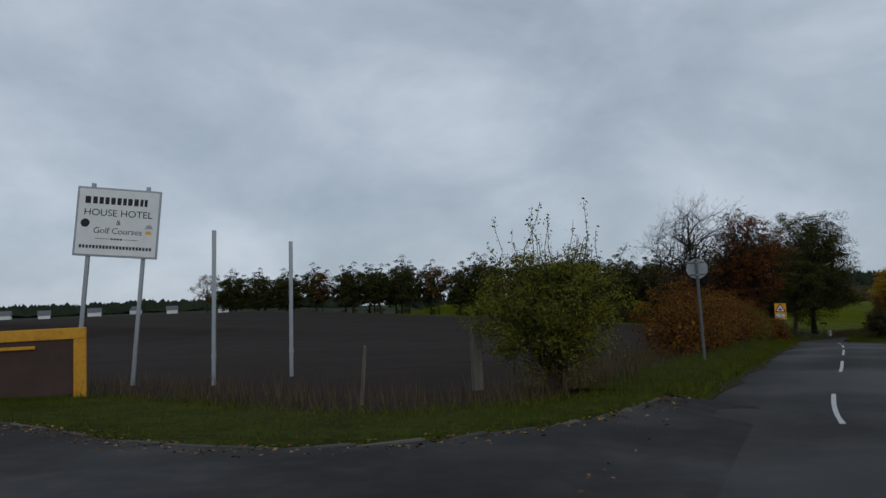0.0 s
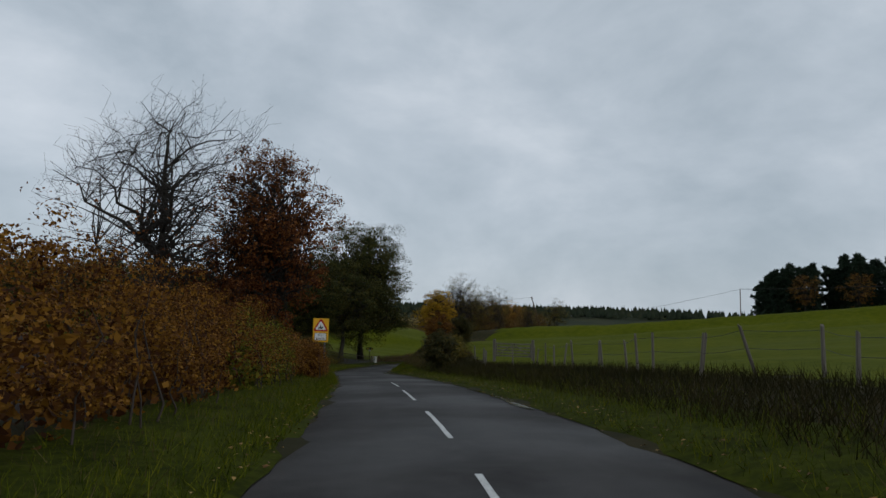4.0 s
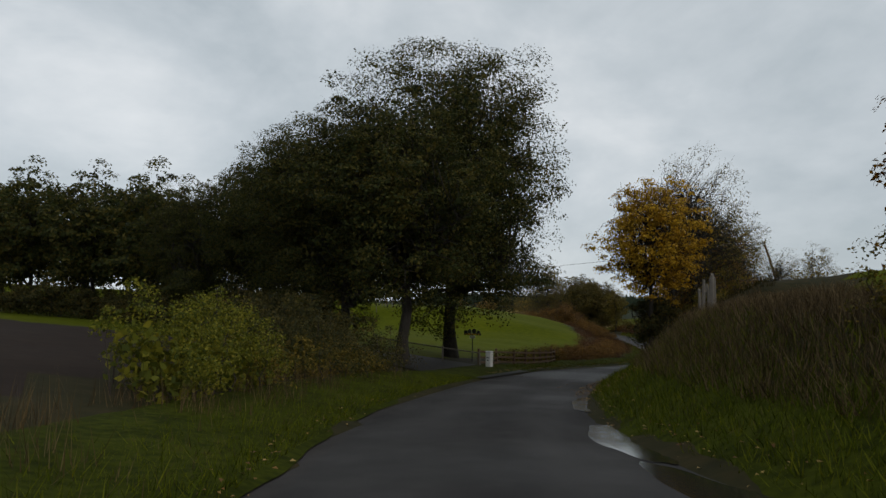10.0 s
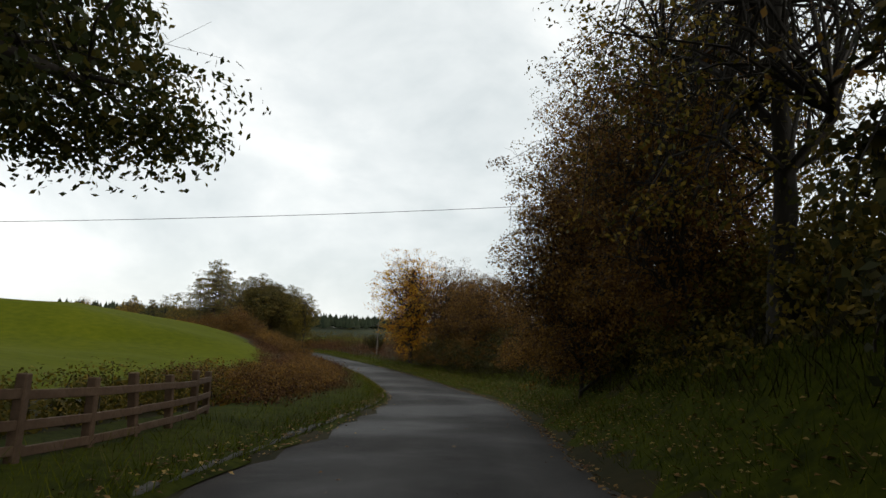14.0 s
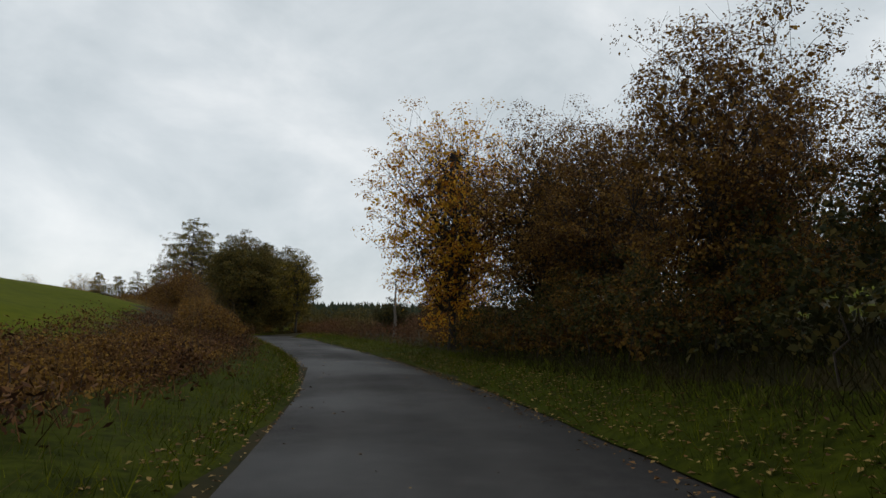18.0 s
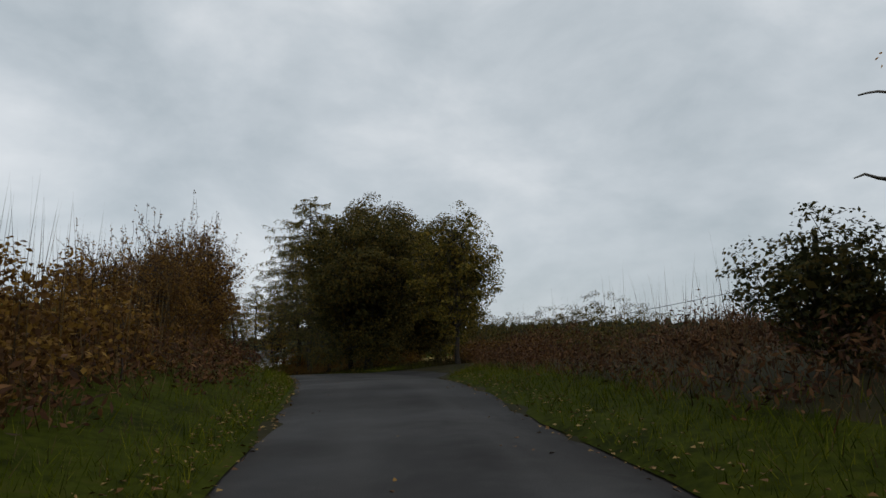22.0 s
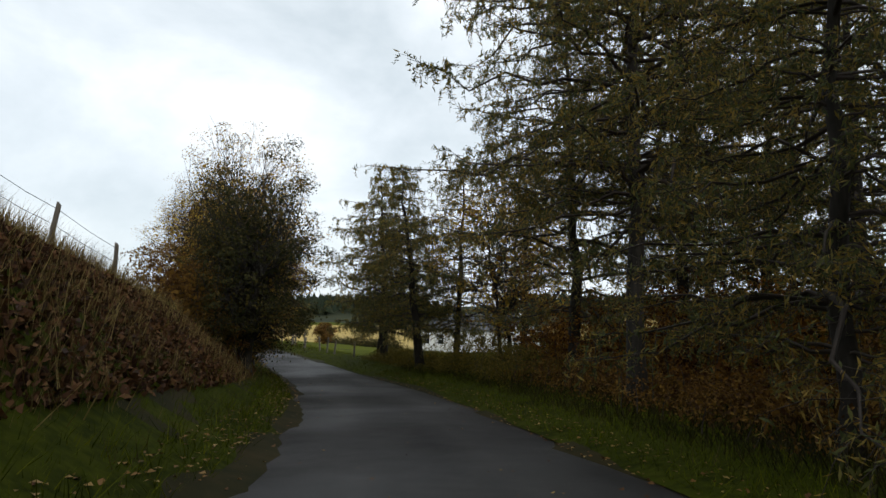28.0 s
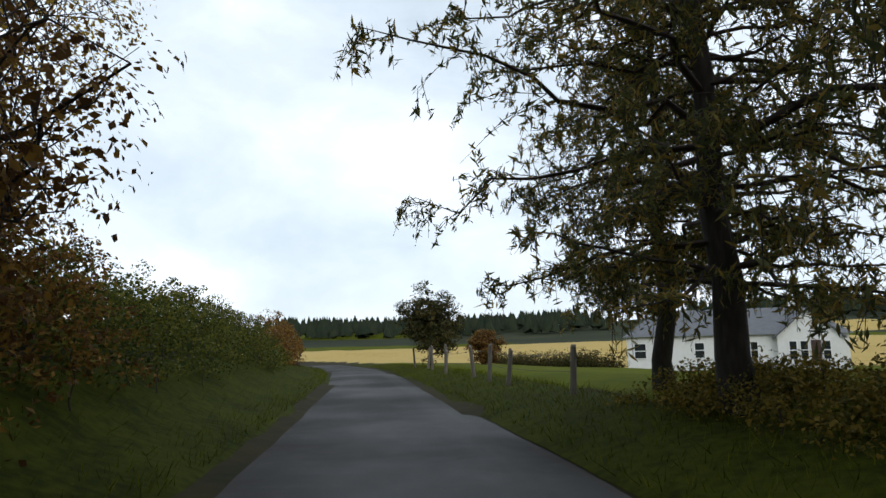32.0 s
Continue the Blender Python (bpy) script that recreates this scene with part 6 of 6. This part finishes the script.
def framed_panel():
    thing = tagged(new("framed_panel"), "dark brown panel in a worn orange frame on the verge", "board")
    bm = bmesh.new()
    box(bm, -1.9, 0.0, 0.15, 1.9, 0.04, 1.55, bevel=0.006)
    part("panel", bm, BROWNBOARD, thing)
    for x0, z0, x1, z1 in ((-2.0, 1.5, 2.0, 1.78), (1.72, -0.1, 2.0, 1.5), (-2.0, -0.1, -1.72, 1.5)):
        bm = bmesh.new()
        box(bm, x0, -0.05, z0, x1, 0.07, z1, bevel=0.015)
        part("frame_bar", bm, ORANGE, thing)
    bm = bmesh.new()
    box(bm, -0.9, -0.09, 1.30, 0.9, -0.05, 1.38, bevel=0.01)
    part("tie_bar", bm, ORANGE, thing)
    thing.matrix_basis = pose(-9.6, 17.4, ground(-9.6, 17.4) - 0.1, 0, 0, 16)


framed_panel()


# ---- telegraph poles and cables ----
def telegraph(x, y, h, lean=0.0, tilt=(0.0, 0.0)):
    pole = tagged(new("telegraph_pole"), "dark wooden telegraph pole", "pole")
    bm = bmesh.new()
    cyl(bm, (0, 0, -0.5), (0, 0, h), 0.125, 0.09, 12)
    part("shaft", bm, RAIL, pole)
    bm = bmesh.new()
    box(bm, -0.5, -0.05, h - 0.35, 0.5, 0.05, h - 0.24, bevel=0.01)
    part("crossarm", bm, BARK, pole)
    for k in (-0.4, 0.4):
        bm = bmesh.new()
        cyl(bm, (k, 0, h - 0.24), (k, 0, h - 0.08), 0.035, 0.025, 8)
        part("insulator", bm, STONE, pole)
    up = Vector((*tilt, 1.0)).normalized()
    base = Vector((x, y, ground(x, y)))
    pole.matrix_basis = Matrix.Translation(base) @ Vector((0, 0, 1)).rotation_difference(up).to_matrix().to_4x4() @ pose(0, 0, 0, 0, lean, 30)
    return base + up * (h - 0.1)


def cable(a, b, sag, r=0.02):
    u = np.linspace(0, 1, 24)[:, None]
    p = np.array(a) * (1 - u) + np.array(b) * u
    p[:, 2] -= sag * 4 * u[:, 0] * (1 - u[:, 0])
    tagged(new("cable", mesh_of("cable", *tubes([(p, [r] * 24)], 5), [CABLE])), "black telephone cable strung between poles", "cable", "overhead cables")


pole_far = telegraph(170, 109.5, 8.5)
pole_mid = telegraph(150, 205 - 20, 8.5)
pole_lane = telegraph(100.0, 107.0, 9.0, 0.0, (-0.235, 0.17))
cable(pole_lane, (72.1, 138.9, -0.1), 0.25, 0.016)
cable(pole_far, (180, 205, ground(180, 205) + 5), 1.5, 0.03)
cable(pole_far, (235, 60, ground(235, 60) + 9), 1.0, 0.06)


# ---- the white cottage ----
def cottage():
    house = tagged(new("cottage"), "white harled cottage with grey slate hipped roof", "house")
    W, D, H = 17.0, 6.5, 2.5
    bm = bmesh.new()
    box(bm, -W / 2, 0, -0.6, W / 2, D, H)
    part("wall", bm, HARL, house)
    bm = bmesh.new()
    v = [bm.verts.new(q) for q in ((-W / 2 - 0.35, -0.35, H), (W / 2 + 0.35, -0.35, H), (W / 2 + 0.35, D + 0.35, H), (-W / 2 - 0.35, D + 0.35, H), (-W / 2 + 2.6, D / 2, H + 2.3), (W / 2 - 2.6, D / 2, H + 2.3))]
    for f in ((0, 1, 5, 4), (2, 3, 4, 5), (3, 0, 4), (1, 2, 5), (0, 3, 2, 1)):
        bm.faces.new([v[i] for i in f])
    roof = part("roof", bm, SLATE, house, "grey slate hipped roof")
    gx, gw = 5.6, 2.3
    bm = bmesh.new()
    f = [bm.verts.new(q) for q in ((gx - gw, -0.5, -0.6), (gx + gw, -0.5, -0.6), (gx + gw, -0.5, H), (gx, -0.5, H + 1.9), (gx - gw, -0.5, H))]
    g = [bm.verts.new((q.co.x, 2.2, q.co.z)) for q in f]
    bm.faces.new(f)
    for k in range(5):
        bm.faces.new((f[k], g[k], g[(k + 1) % 5], f[(k + 1) % 5]))
    part("gable", bm, HARL, house, "white pointed front gable")
    for sgn in (-1, 1):
        bm = bmesh.new()
        q = [bm.verts.new(p) for p in ((gx, -0.75, H + 2.08), (gx, 3.2, H + 2.08), (gx + sgn * (gw + 0.3), 3.2, H - 0.25), (gx + sgn * (gw + 0.3), -0.75, H - 0.25))]
        r = [bm.verts.new(p.co - Vector((0, 0, 0.14))) for p in q]
        bm.faces.new(q)
        bm.faces.new(r[::-1])
        for k in range(4):
            bm.faces.new((q[k], r[k], r[(k + 1) % 4], q[(k + 1) % 4]))
        part("gable_roof", bm, SLATE, roof)
    for x, y in ((-5.6, D / 2), (W / 2 - 3.4, D / 2)):
        bm = bmesh.new()
        box(bm, x - 0.35, y - 0.3, H + 1.6, x + 0.35, y + 0.3, H + 3.2, bevel=0.02)
        part("chimney", bm, HARL, roof)
    for x, y, w, h, z in ((-7.4, 0, 0.9, 1.2, 0.7), (-5.4, 0, 0.7, 1.2, 0.7), (-2.6, 0, 0.7, 1.2, 0.7), (4.4, -0.5, 0.5, 1.4, 0.5), (5.2, -0.5, 0.5, 1.4, 0.5), (6.8, -0.5, 0.5, 1.4, 0.5), (0.2, 0, 0.5, 1.3, 0.6), (1.6, 0, 0.5, 1.3, 0.6)):
        bm = bmesh.new()
        box(bm, x - w / 2 - 0.07, y - 0.05, z - 0.07, x + w / 2 + 0.07, y - 0.004, z + h + 0.07, bevel=0.01)
        win = part("window", bm, WHITE, house)
        bm = bmesh.new()
        box(bm, x - w / 2, y - 0.06, z, x + w / 2, y - 0.051, z + h)
        part("pane", bm, PANE, win)
        bm = bmesh.new()
        box(bm, x - w / 2, y - 0.07, z + h * 0.48, x + w / 2, y - 0.061, z + h * 0.53)
        part("glazing_bar", bm, WHITE, win)
    bm = bmesh.new()
    box(bm, 5.7, -0.56, 0, 6.4, -0.505, 2.0, bevel=0.01)
    part("door", bm, BROWNBOARD, house)
    house.matrix_basis = pose(166.8, 264.4, ground(166.8, 264.4) + 0.35, 0, 0, -24)


cottage()
hedge("hedge", 296, 318, 14, 15.5, 1.1, L_DARK, "clipped dark garden hedge before the cottage", 120, 500)
